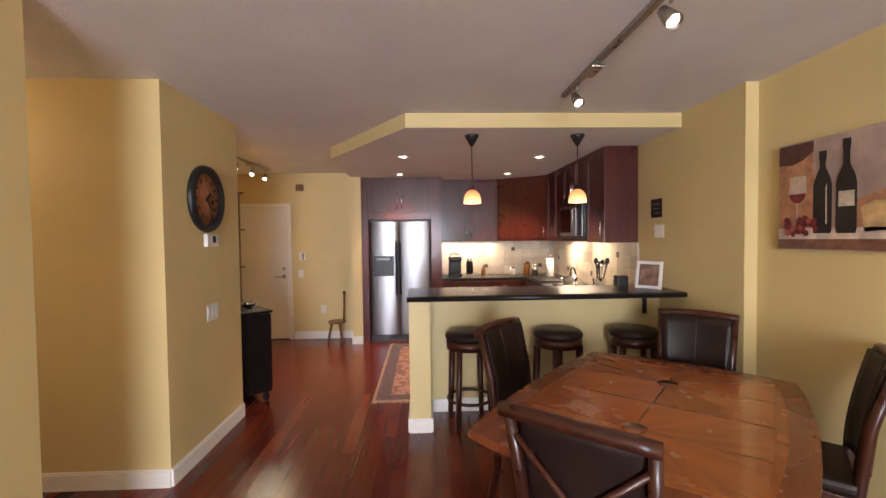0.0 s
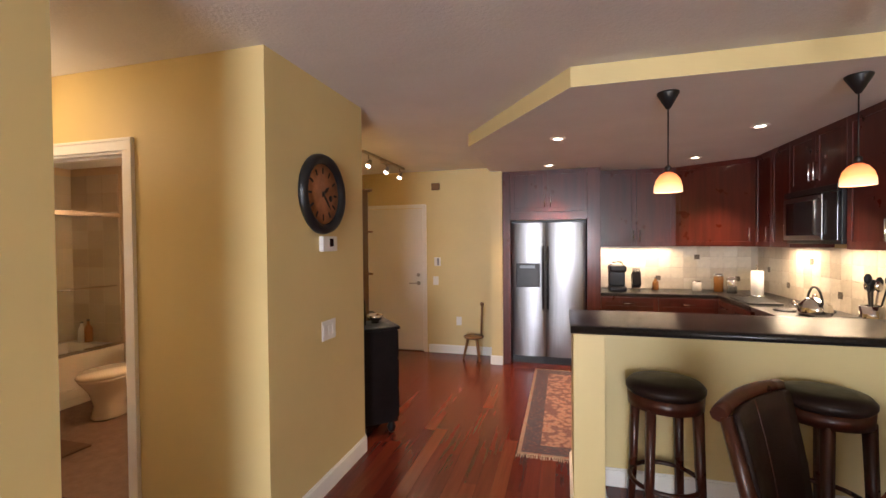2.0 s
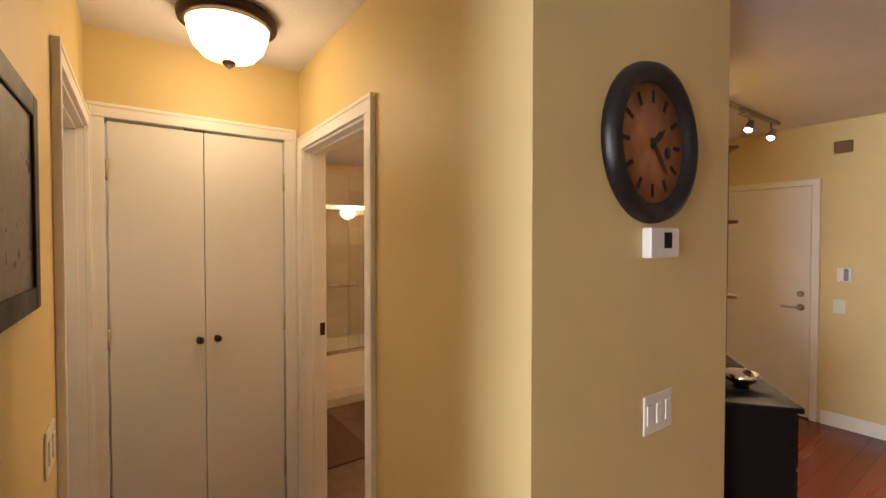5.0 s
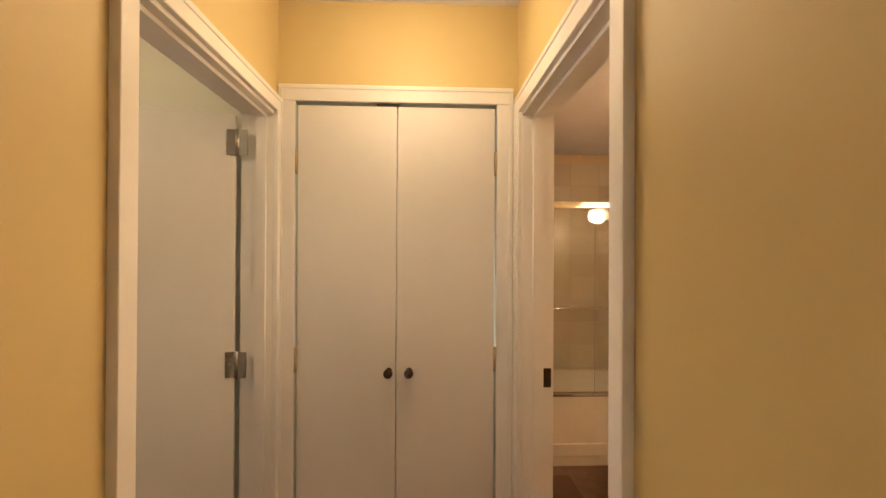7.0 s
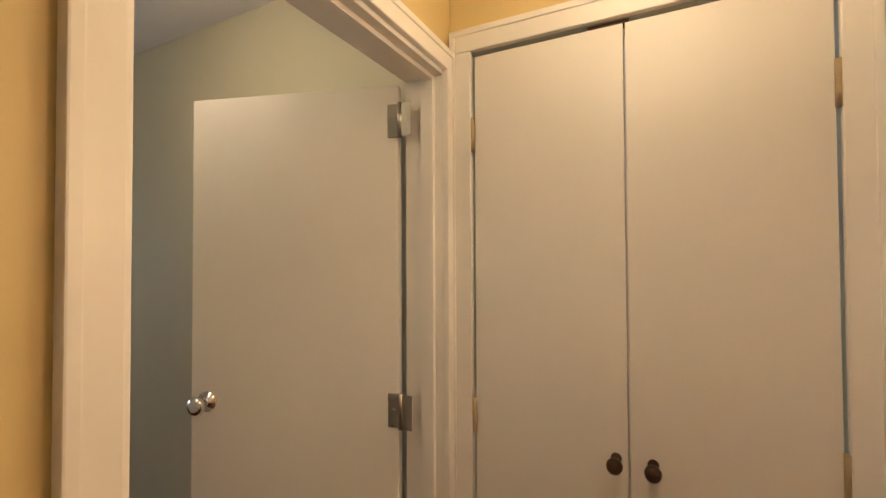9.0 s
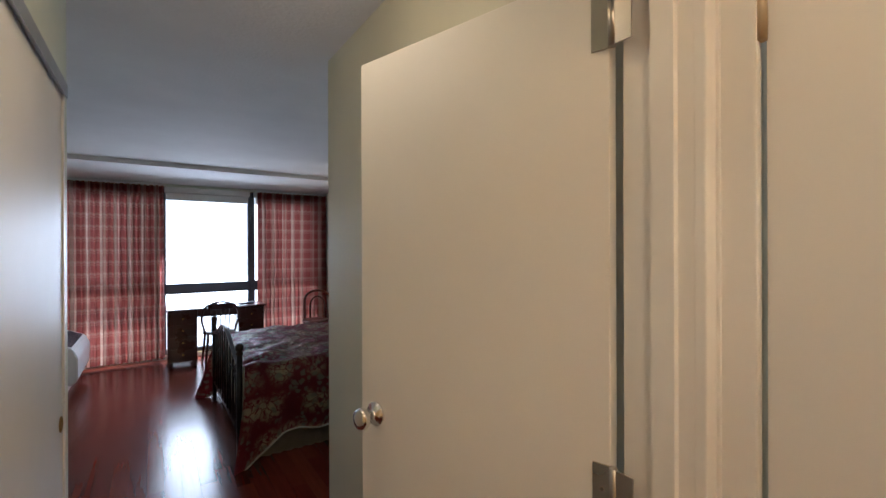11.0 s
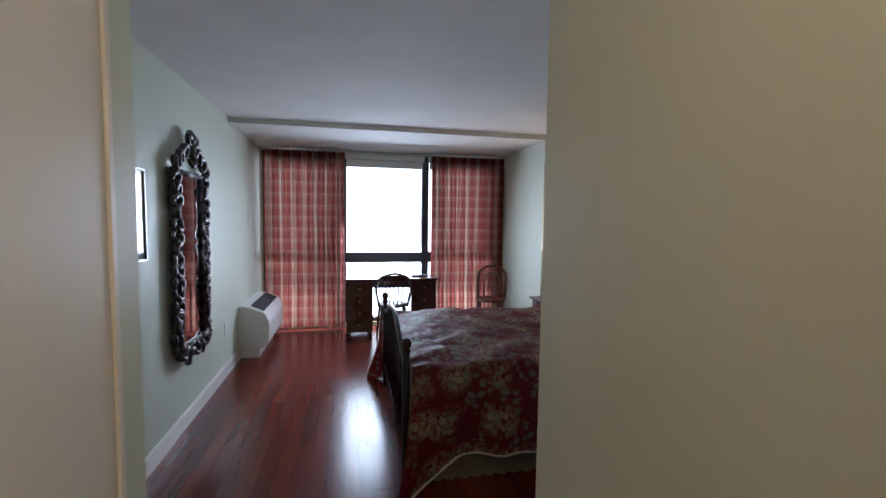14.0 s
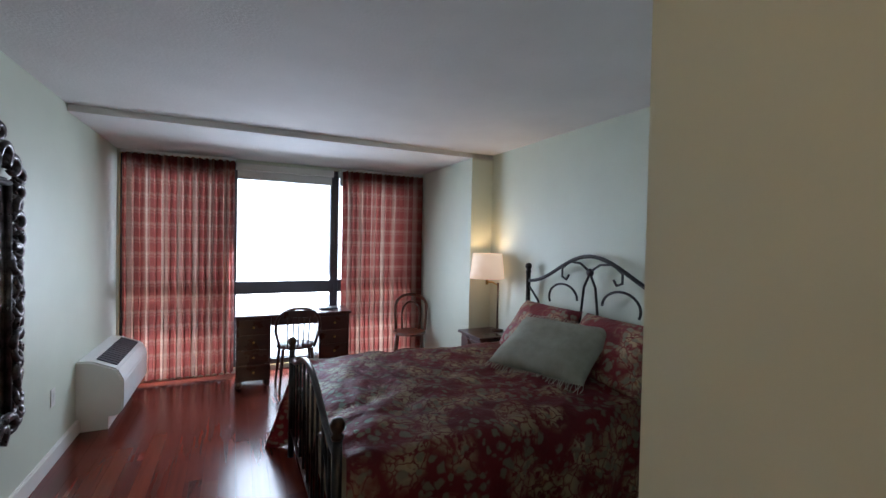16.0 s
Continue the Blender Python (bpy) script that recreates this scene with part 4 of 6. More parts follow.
part("tabletop", bevelled_top(bow(0.055), 0.72, 0.758, 0.008), TABLED, t, "dark banded edge of the top")
part("veneer_field", prism(B(), bow(0.05, 0.09), 0.7582, 0.7594), TABLEW, t, "glowing red-brown veneer field")
for cx, x0, x1 in ((-0.34, -0.672, -0.007), (0.34, 0.007, 0.672)):
    rim = [(x1, 0), (x1, 0.46), (cx, 0.46), (x0, 0.46), (x0, 0), (x0, -0.46), (cx, -0.46), (x1, -0.46)]
    for i in range(8):
        (ax_, ay_), (bx_, by_) = rim[i], rim[(i + 1) % 8]
        turn = math.degrees(math.atan2((ay_ + by_) / 2, (ax_ + bx_) / 2 - cx))
        rot = Matrix.Rotation(radians(turn), 4, "Z")
        bm = prism(B(), [(cx, 0), (ax_, ay_), (bx_, by_)], 0.7594, 0.7604)
        bm.transform(rot.inverted())
        wedge = part("veneer_panel", bm, TABLEW, t)
        wedge.matrix_local = rot
bm = B()
for x in (-0.34, 0.0, 0.34):
    box(bm, x - 0.003, x + 0.003, -0.47, 0.47, 0.7600, 0.7612)
box(bm, -0.67, 0.67, -0.004, 0.004, 0.7600, 0.7620)
for x in (-0.34, 0.34):
    lathe(bm, [(0, 0.7600), (0.055, 0.7600), (0.055, 0.7630), (0, 0.7630)], x, 0, 8)
part("inlay", bm, TABLED, t, "dark inlaid bands and medallions")
part("apron", prism(B(), bow(0.03, 0.10), 0.63, 0.719), CHAIRW, t)
for x in (-0.62, 0.62):
    for y in (-0.42, 0.42):
        part("leg", box(B(), x - 0.04, x + 0.04, y - 0.04, y + 0.04, 0, 0.64, 0.008), CHAIRW, t)


def dining_chair(m):
    """A chair that faces local +y; its back leans to -y."""
    s = thing("dining_chair", m, "dark wood dining chair with brown leather back and seat", "dining chair", "chairs round the table")
    part("seat", box(B(), -0.23, 0.23, -0.20, 0.25, 0.44, 0.50, 0.022), LEATHER, s, "padded dark brown leather seat")
    part("seat_frame", box(B(), -0.225, 0.225, -0.20, 0.24, 0.385, 0.44, 0.006), CHAIRW, s)
    for x in (-0.20, 0.20):
        part("front_leg", box(B(), x - 0.022, x + 0.022, 0.19, 0.234, 0, 0.39, 0.004), CHAIRW, s)
        pts = [(x, -0.26, 0.0), (x, -0.21, 0.22), (x, -0.20, 0.45), (x * 1.06, -0.235, 0.75), (x * 1.12, -0.30, 1.0)]
        part("back_post", tube(B(), pts, [0.022, 0.025, 0.027, 0.025, 0.021], 6), CHAIRW, s)

    def back(u, v, off):
        z = 0.52 + 0.485 * v
        x = (u - 0.5) * (0.38 + 0.05 * v)
        y = -0.205 - 0.085 * v ** 1.6 - 0.035 * (1 - (2 * u - 1) ** 2) + off
        return (x, y, z)
    bm = grid(B(), 10, 8, lambda u, v: back(u, v, 0.024))
    grid(bm, 10, 8, lambda u, v: back(u, v, 0.004))
    bmesh.ops.bridge_loops(bm, edges=[e for e in bm.edges if e.is_boundary])
    part("back_pad", bm, LEATHER, s, "stitched brown leather back pad")
    part("stitching", tube(B(), [back(0.5, v / 8, 0.0255) for v in range(9)], 0.0025, 5), CHAIRW, s)
    bm = tube(B(), [(x * 0.305, -0.30 - 0.035 * (1 - x * x), 1.0 + 0.018 * (1 - x * x)) for x in [i / 5 - 1 for i in range(11)]][1:-1], 0.026, 8)
    part("top_rail", bm, CHAIRW, s)
    bm = tube(B(), [(-0.21, -0.225, 0.55), (0, -0.275, 0.72), (0.22, -0.285, 0.93)], 0.013, 6)
    tube(bm, [(0.21, -0.225, 0.55), (0, -0.28, 0.72), (-0.22, -0.285, 0.93)], 0.013, 6)
    part("cross_brace", bm, CHAIRW, s)
    return s


ca, sa = math.cos(radians(TA)), math.sin(radians(TA))


def beside(u, v, turn):
    return pose(TX + u * ca - v * sa, TY + u * sa + v * ca, 0, 0, 0, TA + turn)


ch = dining_chair(beside(0.085, 0.60, 180))
copy_thing(ch, beside(0.88, -0.02, 90))
copy_thing(ch, beside(-0.70, 0.0, -90))
copy_thing(ch, beside(0.47, -0.55, 0))

# ---- pictures and small fixtures in the living area ----
p = thing("wine_painting", (3.36, 0, 0), "canvas painting of wine bottles, grapes and cheese", "painting")
part("canvas", box(B(), -0.035, -0.002, 2.52, 3.60, 1.476, 2.098, 0.003), plain("mauve-grey painted background", (0.40, 0.29, 0.24), 0.6, var=0.3, scale=4.5, bump=0.3), p)
CANV = {"cloth": (0.62, 0.50, 0.40), "bottle": (0.02, 0.014, 0.012), "grape": (0.16, 0.02, 0.025), "cheese": (0.60, 0.40, 0.18), "label": (0.58, 0.50, 0.36), "pale": (0.52, 0.40, 0.30), "tan": (0.42, 0.20, 0.10), "shadow": (0.10, 0.04, 0.03), "wood": (0.20, 0.09, 0.055), "bloom": (0.34, 0.07, 0.06)}
CM = {k: plain("painted " + k, v, 0.55, var=0.3, scale=16, bump=0.25) for k, v in CANV.items()}


def painted(name, pts, key, lift):
    bm = B()
    vs = [bm.verts.new((-0.0352 - lift, y, z)) for y, z in pts]
    f = bm.faces.new(vs)
    r = bmesh.ops.extrude_face_region(bm, geom=[f])
    bmesh.ops.translate(bm, verts=[v for v in r["geom"] if isinstance(v, bmesh.types.BMVert)], vec=(-0.0012, 0, 0))
    part(name, bm, CM[key], p)


painted("painted_wall", [(3.59, 1.57), (3.36, 1.57), (3.35, 1.80), (3.37, 2.09), (3.59, 2.09)], "tan", 0.0006)
painted("painted_vine", [(3.59, 1.98), (3.50, 1.97), (3.43, 1.99), (3.36, 2.03), (3.36, 2.09), (3.59, 2.09)], "shadow", 0.0022)
painted("painted_hill", [(3.12, 1.57), (2.53, 1.57), (2.53, 1.86), (2.75, 1.84), (2.98, 1.78), (3.12, 1.74)], "tan", 0.0006)
painted("painted_ledge", [(3.59, 1.482), (2.53, 1.482), (2.53, 1.545), (3.59, 1.535)], "wood", 0.001)
painted("painted_table", [(3.59, 1.535), (2.53, 1.545), (2.53, 1.60), (3.0, 1.60), (3.59, 1.60)], "cloth", 0.0022)
for cy, h in ((3.30, 2.02), (3.165, 2.06)):
    neck = [(cy + 0.018, 1.93), (cy + 0.018, h - 0.05), (cy + 0.022, h - 0.045), (cy + 0.022, h), (cy - 0.022, h), (cy - 0.022, h - 0.045), (cy - 0.018, h - 0.05), (cy - 0.018, 1.93)]
    painted("painted_bottle", [(cy - 0.05, 1.57), (cy + 0.05, 1.57), (cy + 0.056, 1.59), (cy + 0.056, 1.83), (cy + 0.046, 1.87)] + neck + [(cy - 0.046, 1.87), (cy - 0.056, 1.83), (cy - 0.056, 1.59)], "bottle", 0.0036)
painted("painted_label", [(3.12, 1.71), (3.205, 1.71), (3.205, 1.79), (3.12, 1.79)], "label", 0.005)
painted("painted_glint", [(3.27, 1.62), (3.278, 1.62), (3.28, 1.82), (3.273, 1.84)], "cloth", 0.005)
painted("painted_wine", [(3.46 - 0.055 * math.cos(a * 0.3927), 1.80 - 0.055 * math.sin(a * 0.3927)) for a in range(9)], "grape", 0.0036)
painted("painted_glass", [(3.455, 1.61), (3.465, 1.61), (3.465, 1.748), (3.455, 1.748)], "pale", 0.0036)
painted("painted_rim", [(3.40, 1.80), (3.52, 1.80), (3.51, 1.90), (3.41, 1.90)], "pale", 0.0022)
painted("painted_cheese", [(2.86, 1.59), (3.07, 1.575), (3.09, 1.70), (3.02, 1.73), (2.88, 1.72)], "cheese", 0.0022)
painted("painted_bread", [(2.60, 1.60), (2.84, 1.585), (2.88, 1.66), (2.84, 1.74), (2.72, 1.79), (2.60, 1.76)], "cheese", 0.0036)
gr = random.Random(2)
for i in range(34):
    cy, cz, r0 = gr.uniform(3.33, 3.53), 1.565 + 0.09 * gr.random() ** 1.4, gr.uniform(0.014, 0.021)
    painted("painted_grape", [(cy + r0 * math.cos(a * 0.785), cz + r0 * math.sin(a * 0.785)) for a in range(8)], "bloom" if i % 4 == 0 else "grape", 0.005 + 0.0003 * i)

p = thing("wall_plaque", (3.27, 4.9, 1.81), "small dark plaque with pale bars of lettering", "plaque")
part("board", box(B(), -0.014, -0.001, -0.085, 0.085, -0.085, 0.085, 0.003), BLACKW, p)
for i in range(3):
    part("lettering", box(B(), -0.0155, -0.014, -0.06, 0.06 - 0.02 * i, 0.03 - 0.04 * i, 0.042 - 0.04 * i), OAKW, p)


def plate(m, w, h, toggles=1, label="white wall switch plate", cat="switch", dark=False):
    """A cover plate on a wall, facing local -y."""
    s = thing("switch_plate" if cat == "switch" else "outlet", m, label, cat)
    part("cover", box(B(), -w / 2, w / 2, -0.007, -0.001, -h / 2, h / 2, 0.003), WPLAST, s)
    for i in range(toggles):
        x = (i - (toggles - 1) / 2) * w / max(toggles, 1)
        if cat == "switch":
            part("rocker", box(B(), x - 0.016, x + 0.016, -0.011, -0.007, -0.032, 0.032, 0.002), WPLAST, s)
        else:
            for z in (-0.02, 0.02):
                part("socket", box(B(), x - 0.014, x + 0.014, -0.009, -0.007, z - 0.012, z + 0.012, 0.002), WPLAST, s)


plate(pose(3.27, 4.86, 1.60, 0, 0, -90), 0.16, 0.12, 2)
plate(pose(-0.50, 4.373, 1.02, 0, 0, 90), 0.165, 0.125, 3)
plate(pose(-0.80, 7.80, 1.02), 0.08, 0.12, 1)
plate(pose(-0.466, 7.80, 0.46), 0.075, 0.12, 1, "white wall outlet over the baseboard", "outlet")
plate(pose(-1.27, 2.80, 1.03, 0, 0, 180), 0.12, 0.12, 2)
plate(pose(-0.62, -2.34, 0.46, 0, 0, -90), 0.075, 0.12, 1, "white wall outlet on the pale green wall", "outlet")
plate(pose(-0.62, -0.46, 0.44, 0, 0, -90), 0.075, 0.12, 1, "white wall outlet on the pale green wall", "outlet")
s = thing("thermostat", pose(-0.50, 4.36, 1.57, 0, 0, 90), "white wall thermostat with dark display", "thermostat")
part("case", box(B(), -0.085, 0.085, -0.032, -0.001, -0.05, 0.045, 0.006), WPLAST, s)
part("display", box(B(), -0.01, 0.035, -0.0335, -0.032, -0.02, 0.03), DGLASS, s)
s = thing("intercom", (-0.77, 7.80, 1.29), "white wall intercom with dark handset slot", "intercom")
part("case", box(B(), -0.045, 0.045, -0.03, -0.001, -0.06, 0.06, 0.006), WPLAST, s)
part("handset", box(B(), 0.0, 0.03, -0.04, -0.03, -0.05, 0.05, 0.005), plain("grey plastic", (0.2, 0.2, 0.21), 0.4), s)
solo("smoke_chime", box(B(), -0.06, 0.06, -0.03, -0.001, -0.05, 0.05, 0.012), OAKW, "tan door chime box high on the wall", "door chime", pose(-0.79, 7.80, 2.35))

c = thing("wall_clock", pose(-0.50, 4.31, 1.875, 90, 0, 90), "large round clock with black rim and terracotta face", "wall clock")
part("rim", lathe(B(), [(0.185, 0.012), (0.19, 0.03), (0.215, 0.048), (0.238, 0.04), (0.248, 0.015), (0.248, 0.001), (0.185, 0.001)], seg=48), BLACKP, c, "rounded glossy black rim")
part("face", lathe(B(), [(0, 0.002), (0.188, 0.002), (0.188, 0.013), (0, 0.013)], seg=40), plain("terracotta clock face", (0.40, 0.17, 0.08), 0.5, var=0.3, scale=12), c)
for i in range(12):
    bm = box(B(), -0.007, 0.007, 0.125, 0.165, 0.0132, 0.0145)
    bm.transform(pose(0, 0, 0, 0, 0, 30 * i))
    part("numeral", bm, BLACKP, c)
for a, ln, w in ((-52, 0.085, 0.008), (-137, 0.125, 0.006)):
    bm = prism(B(), [(-w, -0.02), (w, -0.02), (w * 1.4, ln * 0.6), (0, ln), (-w * 1.4, ln * 0.6)], 0.016, 0.019)
    bm.transform(pose(0, 0, 0, 0, 0, a))
    part("clock_hand", bm, BLACKP, c)
part("hub", lathe(B(), [(0.012, 0.013), (0.012, 0.022), (0, 0.023)], seg=12), BLACKP, c)
part("subdial", lathe(B(), [(0.02, 0.0132), (0.02, 0.0145), (0, 0.0145)], seg=14, cx=0.09, cy=-0.02), BLACKP, c)

p = thing("dark_picture", pose(-0.90, 2.80, 1.66, 0, 0, 180), "dark framed picture on the yellow hall wall", "picture")
part("frame", box(box(box(box(B(), -0.22, -0.17, -0.014, -0.001, -0.24, 0.24, 0.004), 0.17, 0.22, -0.014, -0.001, -0.24, 0.24, 0.004), -0.17, 0.17, -0.014, -0.001, 0.19, 0.24, 0.004), -0.17, 0.17, -0.014, -0.001, -0.24, -0.19, 0.004), BLACKW, p)
part("print", box(B(), -0.17, 0.17, -0.008, -0.002, -0.19, 0.19), plain("dark print", (0.05, 0.035, 0.025), 0.3, var=0.6, scale=8), p)

# rug before the refrigerator
m = Nodes("oriental rug pile")
s = m.n("SeparateXYZ", Vector=m.co)
ax = m.math("ABSOLUTE", s.outputs[0])
ay = m.math("ABSOLUTE", s.outputs[1])
edge = m.math("MAXIMUM", m.math("SUBTRACT", ax, 0.375), m.math("SUBTRACT", ay, 1.09))
v1 = m.n("TexVoronoi", Vector=m.co, Scale=17.0).outputs["Distance"]
v2 = m.n("TexVoronoi", Vector=m.scaled(1, 1.7, 1), Scale=26.0).outputs["Distance"]
field = m.ramp(v1, (0.1, (0.30, 0.05, 0.03)), (0.3, (0.33, 0.18, 0.12)), (0.45, (0.30, 0.13, 0.09)), (0.6, (0.13, 0.04, 0.035)))
border = m.ramp(v2, (0.08, (0.34, 0.20, 0.12)), (0.2, (0.10, 0.02, 0.022)), (0.6, (0.035, 0.02, 0.035)))
guard = m.ramp(v2, (0.2, (0.30, 0.08, 0.05)), (0.5, (0.28, 0.18, 0.12)))
col = m.mix(m.math("GREATER_THAN", edge, -0.165), field, border)
col = m.mix(m.math("GREATER_THAN", edge, -0.03), col, guard)
m.set(Base_Color=col, Roughness=0.95, Sheen_Weight=0.2)
RUG = m.bump(m.noise(240, 2), 0.7, 0.004).m
r = thing("rug", (0.985, 6.2, 0.001), "red and cream oriental runner rug with fringe", "rug")
part("rug_field", box(B(), -0.375, 0.375, -1.08, 1.08, 0.0, 0.009, 0.003), RUG, r)
bm = B()
fr = random.Random(3)
for e in (-1, 1):
    for i in range(60):
        x = -0.37 + i * 0.0125
        dx = fr.uniform(-0.012, 0.012)
        tube(bm, [(x, e * 1.08, 0.004), (x + dx, e * (1.08 + fr.uniform(0.04, 0.055)), 0.003)], 0.0025, 4)
tagged(part("fringe", bm, plain("cream cotton fringe", (0.55, 0.45, 0.33), 0.95), r), kind="stuff")

# small three-legged stool with a pole back
s = thing("milking_stool", (-0.21, 7.56, 0), "small wooden stool with a tall pole back", "stool")
part("seat", lathe(B(), [(0, 0.285), (0.12, 0.287), (0.135, 0.30), (0.13, 0.315), (0, 0.31)], seg=26), OAKW, s)
for a in (75, 195, 315):
    c_, s_ = math.cos(radians(a)), math.sin(radians(a))
    part("leg", tube(B(), [(0.14 * c_, 0.14 * s_, 0), (0.075 * c_, 0.075 * s_, 0.29)], [0.014, 0.019], 10), OAKW, s)
part("pole_back", tube(B(), [(0.09, 0.05, 0.30), (0.095, 0.075, 0.55), (0.098, 0.09, 0.70)], [0.013, 0.014, 0.016], 10), OAKW, s)
part("finial", lathe(B(), [(0, -0.03), (0.026, -0.01), (0.026, 0.015), (0, 0.035)], 0.098, 0.091, 14, pose(0, 0, 0.725)), OAKW, s)

# black chest along the angled foyer wall
c = thing("black_chest", pose(-0.358, 5.215, 0, 0, 0, 129.5), "black wooden chest on turned feet", "chest")
part("body", box(B(), 0.01, 0.86, -0.0, 0.335, 0.10, 0.86, 0.006), BLACKW, c)
part("top", box(B(), -0.008, 0.88, -0.018, 0.338, 0.861, 0.886, 0.006), BLACKW, c)
for x in (0.06, 0.81):
    for y in (0.045, 0.29):
        part("foot", lathe(B(), [(0.016, 0), (0.03, 0.02), (0.038, 0.05), (0.022, 0.08), (0.034, 0.1)], x, y, 16), BLACKW, c)
for z0, z1 in ((0.13, 0.36), (0.375, 0.605), (0.62, 0.845)):
    d = part("drawer", box(B(), 0.03, 0.84, -0.014, -0.001, z0, z1, 0.004), BLACKW, c)
    for x in (0.22, 0.65):
        part("pull", lathe(B(), [(0.006, 0), (0.008, 0.015), (0.015, 0.022), (0, 0.03)], seg=12, m=pose(x, -0.014, (z0 + z1) / 2, 90)), BRONZE, d)
c = thing("glass_dish", pose(-0.60, 5.30, 0.888), "small cut-glass dish on the black chest", "dish")
part("bowl", lathe(B(), [(0, 0), (0.035, 0.001), (0.03, 0.015), (0.06, 0.035), (0.075, 0.07), (0.07, 0.07), (0.055, 0.04), (0, 0.02)], seg=22), CHROME, c)
bottle("tall_bottle", -0.66, 5.16, 0.888, 0.038, 0.30, plain("dark olive glass", (0.05, 0.03, 0.01), 0.12), "tall brown bottle on the black chest", "bottle", OAKW)
c = thing("wooden_shelf_rack", pose(-0.75, 5.415, 0.888, 0, 0, 129.5), "slim light wooden shelf rack on the black chest", "shelf")
part("back_board", box(B(), -0.07, 0.07, 0.07, 0.085, 0, 1.15, 0.003), OAKW, c)
for x in (-0.07, 0.058):
    part("side_board", box(B(), x, x + 0.012, -0.02, 0.07, 0.015, 1.135, 0.002), OAKW, c)
for z in (0, 0.40, 0.77, 1.135):
    part("shelf", box(B(), -0.075, 0.075, -0.06, 0.07, z, z + 0.015, 0.003), OAKW, c)
solo("small_figurine", lathe(B(), [(0, 0), (0.02, 0.001), (0.022, 0.01), (0.012, 0.03), (0.02, 0.05), (0, 0.06)], seg=14), CHROME, "small shiny ornament on the wooden shelf rack", "ornament", pose(-0.735, 5.395, 0.888 + 0.786))

# hall ceiling light


def ceiling_light(m, label):
    l = thing("ceiling_light", m, label, "ceiling light", "bowl ceiling lights")
    part("rim", lathe(B(), [(0.06, -0.001), (0.19, -0.001), (0.205, -0.02), (0.20, -0.045), (0.172, -0.06), (0.165, -0.045), (0.06, -0.02)], seg=40), BRONZE, l)
    part("bowl", lathe(B(), [(0.168, -0.05), (0.163, -0.09), (0.145, -0.14), (0.11, -0.18), (0.05, -0.2), (0, -0.203)], seg=40), BOWL, l, "glowing cream glass bowl")
    part("finial", lathe(B(), [(0, -0.202), (0.028, -0.204), (0.03, -0.213), (0.012, -0.228), (0, -0.24)], seg=16), BRONZE, l)


ceiling_light((-1.90, 3.34, H), "lit cream glass bowl ceiling light with bronze rim")
ceiling_light((-1.78, 2.08, HB), "lit cream glass bowl light on the passage ceiling")

# ---- bathroom ----
t = thing("bathtub", (0, 0, 0), "white bathtub with low front apron", "bathtub")
part("apron", box(box(B(), -3.70, -3.65, 3.915, 5.495, 0.0, 0.50, 0.012), -3.652, -3.63, 3.915, 5.495, 0.08, 0.17, 0.006), CERAM, t)
part("basin", box(box(box(B(), -4.395, -3.70, 3.915, 4.03, 0, 0.50, 0.01), -4.395, -3.70, 5.38, 5.495, 0, 0.50, 0.01), -4.395, -3.70, 4.03, 5.38, 0, 0.12), CERAM, t)
part("back_rim", box(B(), -4.395, -4.32, 4.03, 5.38, 0.12, 0.50, 0.01), CERAM, t)
s = thing("shower_door", (0, 0, 0), "sliding glass shower doors with chrome rails", "shower door")
part("top_rail", box(B(), -3.70, -3.64, 3.915, 5.495, 1.86, 1.91, 0.008), CHROME, s)
part("bottom_rail", box(B(), -3.70, -3.65, 3.915, 5.495, 0.501, 0.525, 0.004), CHROME, s)
for x, a, b in ((-3.682, 3.93, 4.76), (-3.662, 4.64, 5.48)):
    g = part("glass_panel", box(B(), x - 0.003, x + 0.003, a, b, 0.527, 1.86), SHOWERG, s)
    g.visible_shadow = False
    part("towel_bar", tube(B(), [(x + 0.004, a + 0.08, 1.14), (x + 0.04, a + 0.08, 1.14), (x + 0.04, b - 0.08, 1.14), (x + 0.004, b - 0.08, 1.14)], 0.008), CHROME, g)
bt = Nodes("beige bath tile")
rr = bt.n("NewGeometry").outputs["Random Per Island"]
bt.set(Base_Color=bt.ramp(rr, (0.0, (0.42, 0.35, 0.26)), (1.0, (0.52, 0.45, 0.35))), Roughness=0.2)
bm = B()
for j in range(9):
    z = 0.51 + j * 0.203
    for i in range(6):
        y = 3.915 + i * 0.263
        box(bm, -4.399, -4.39, y + 0.0015, y + 0.2615, z + 0.0015, z + 0.2015)
    for i in range(3):
        x = -4.385 + i * 0.23
        box(bm, x + 0.0015, x + 0.2285, 3.911, 3.92, z + 0.0015, z + 0.2015)
        box(bm, x + 0.0015, x + 0.2285, 5.49, 5.499, z + 0.0015, z + 0.2015)
tagged(structure("tub_wall_tiles", bm, bt.m), "beige tiles round the bathtub", "tiles")
t = thing("toilet", pose(-3.08, 5.04, 0), "white ceramic toilet with closed lid", "toilet")
bm = lathe(B(), [(0.11, 0), (0.12, 0.02), (0.10, 0.12), (0.13, 0.25), (0.19, 0.36), (0.20, 0.385), (0, 0.385)], seg=28)
bm.transform(Matrix.Diagonal((1, 1.32, 1, 1)) @ pose(0, -0.1, 0))
part("bowl", bm, CERAM, t)
bm = lathe(B(), [(0, 0.386), (0.195, 0.386), (0.20, 0.40), (0.19, 0.425), (0, 0.43)], seg=28)
bm.transform(Matrix.Diagonal((1, 1.34, 1, 1)) @ pose(0, -0.1, 0))
part("lid", bm, CERAM, t)
part("tank", box(B(), -0.22, 0.22, 0.20, 0.40, 0.36, 0.72, 0.02), CERAM, t)
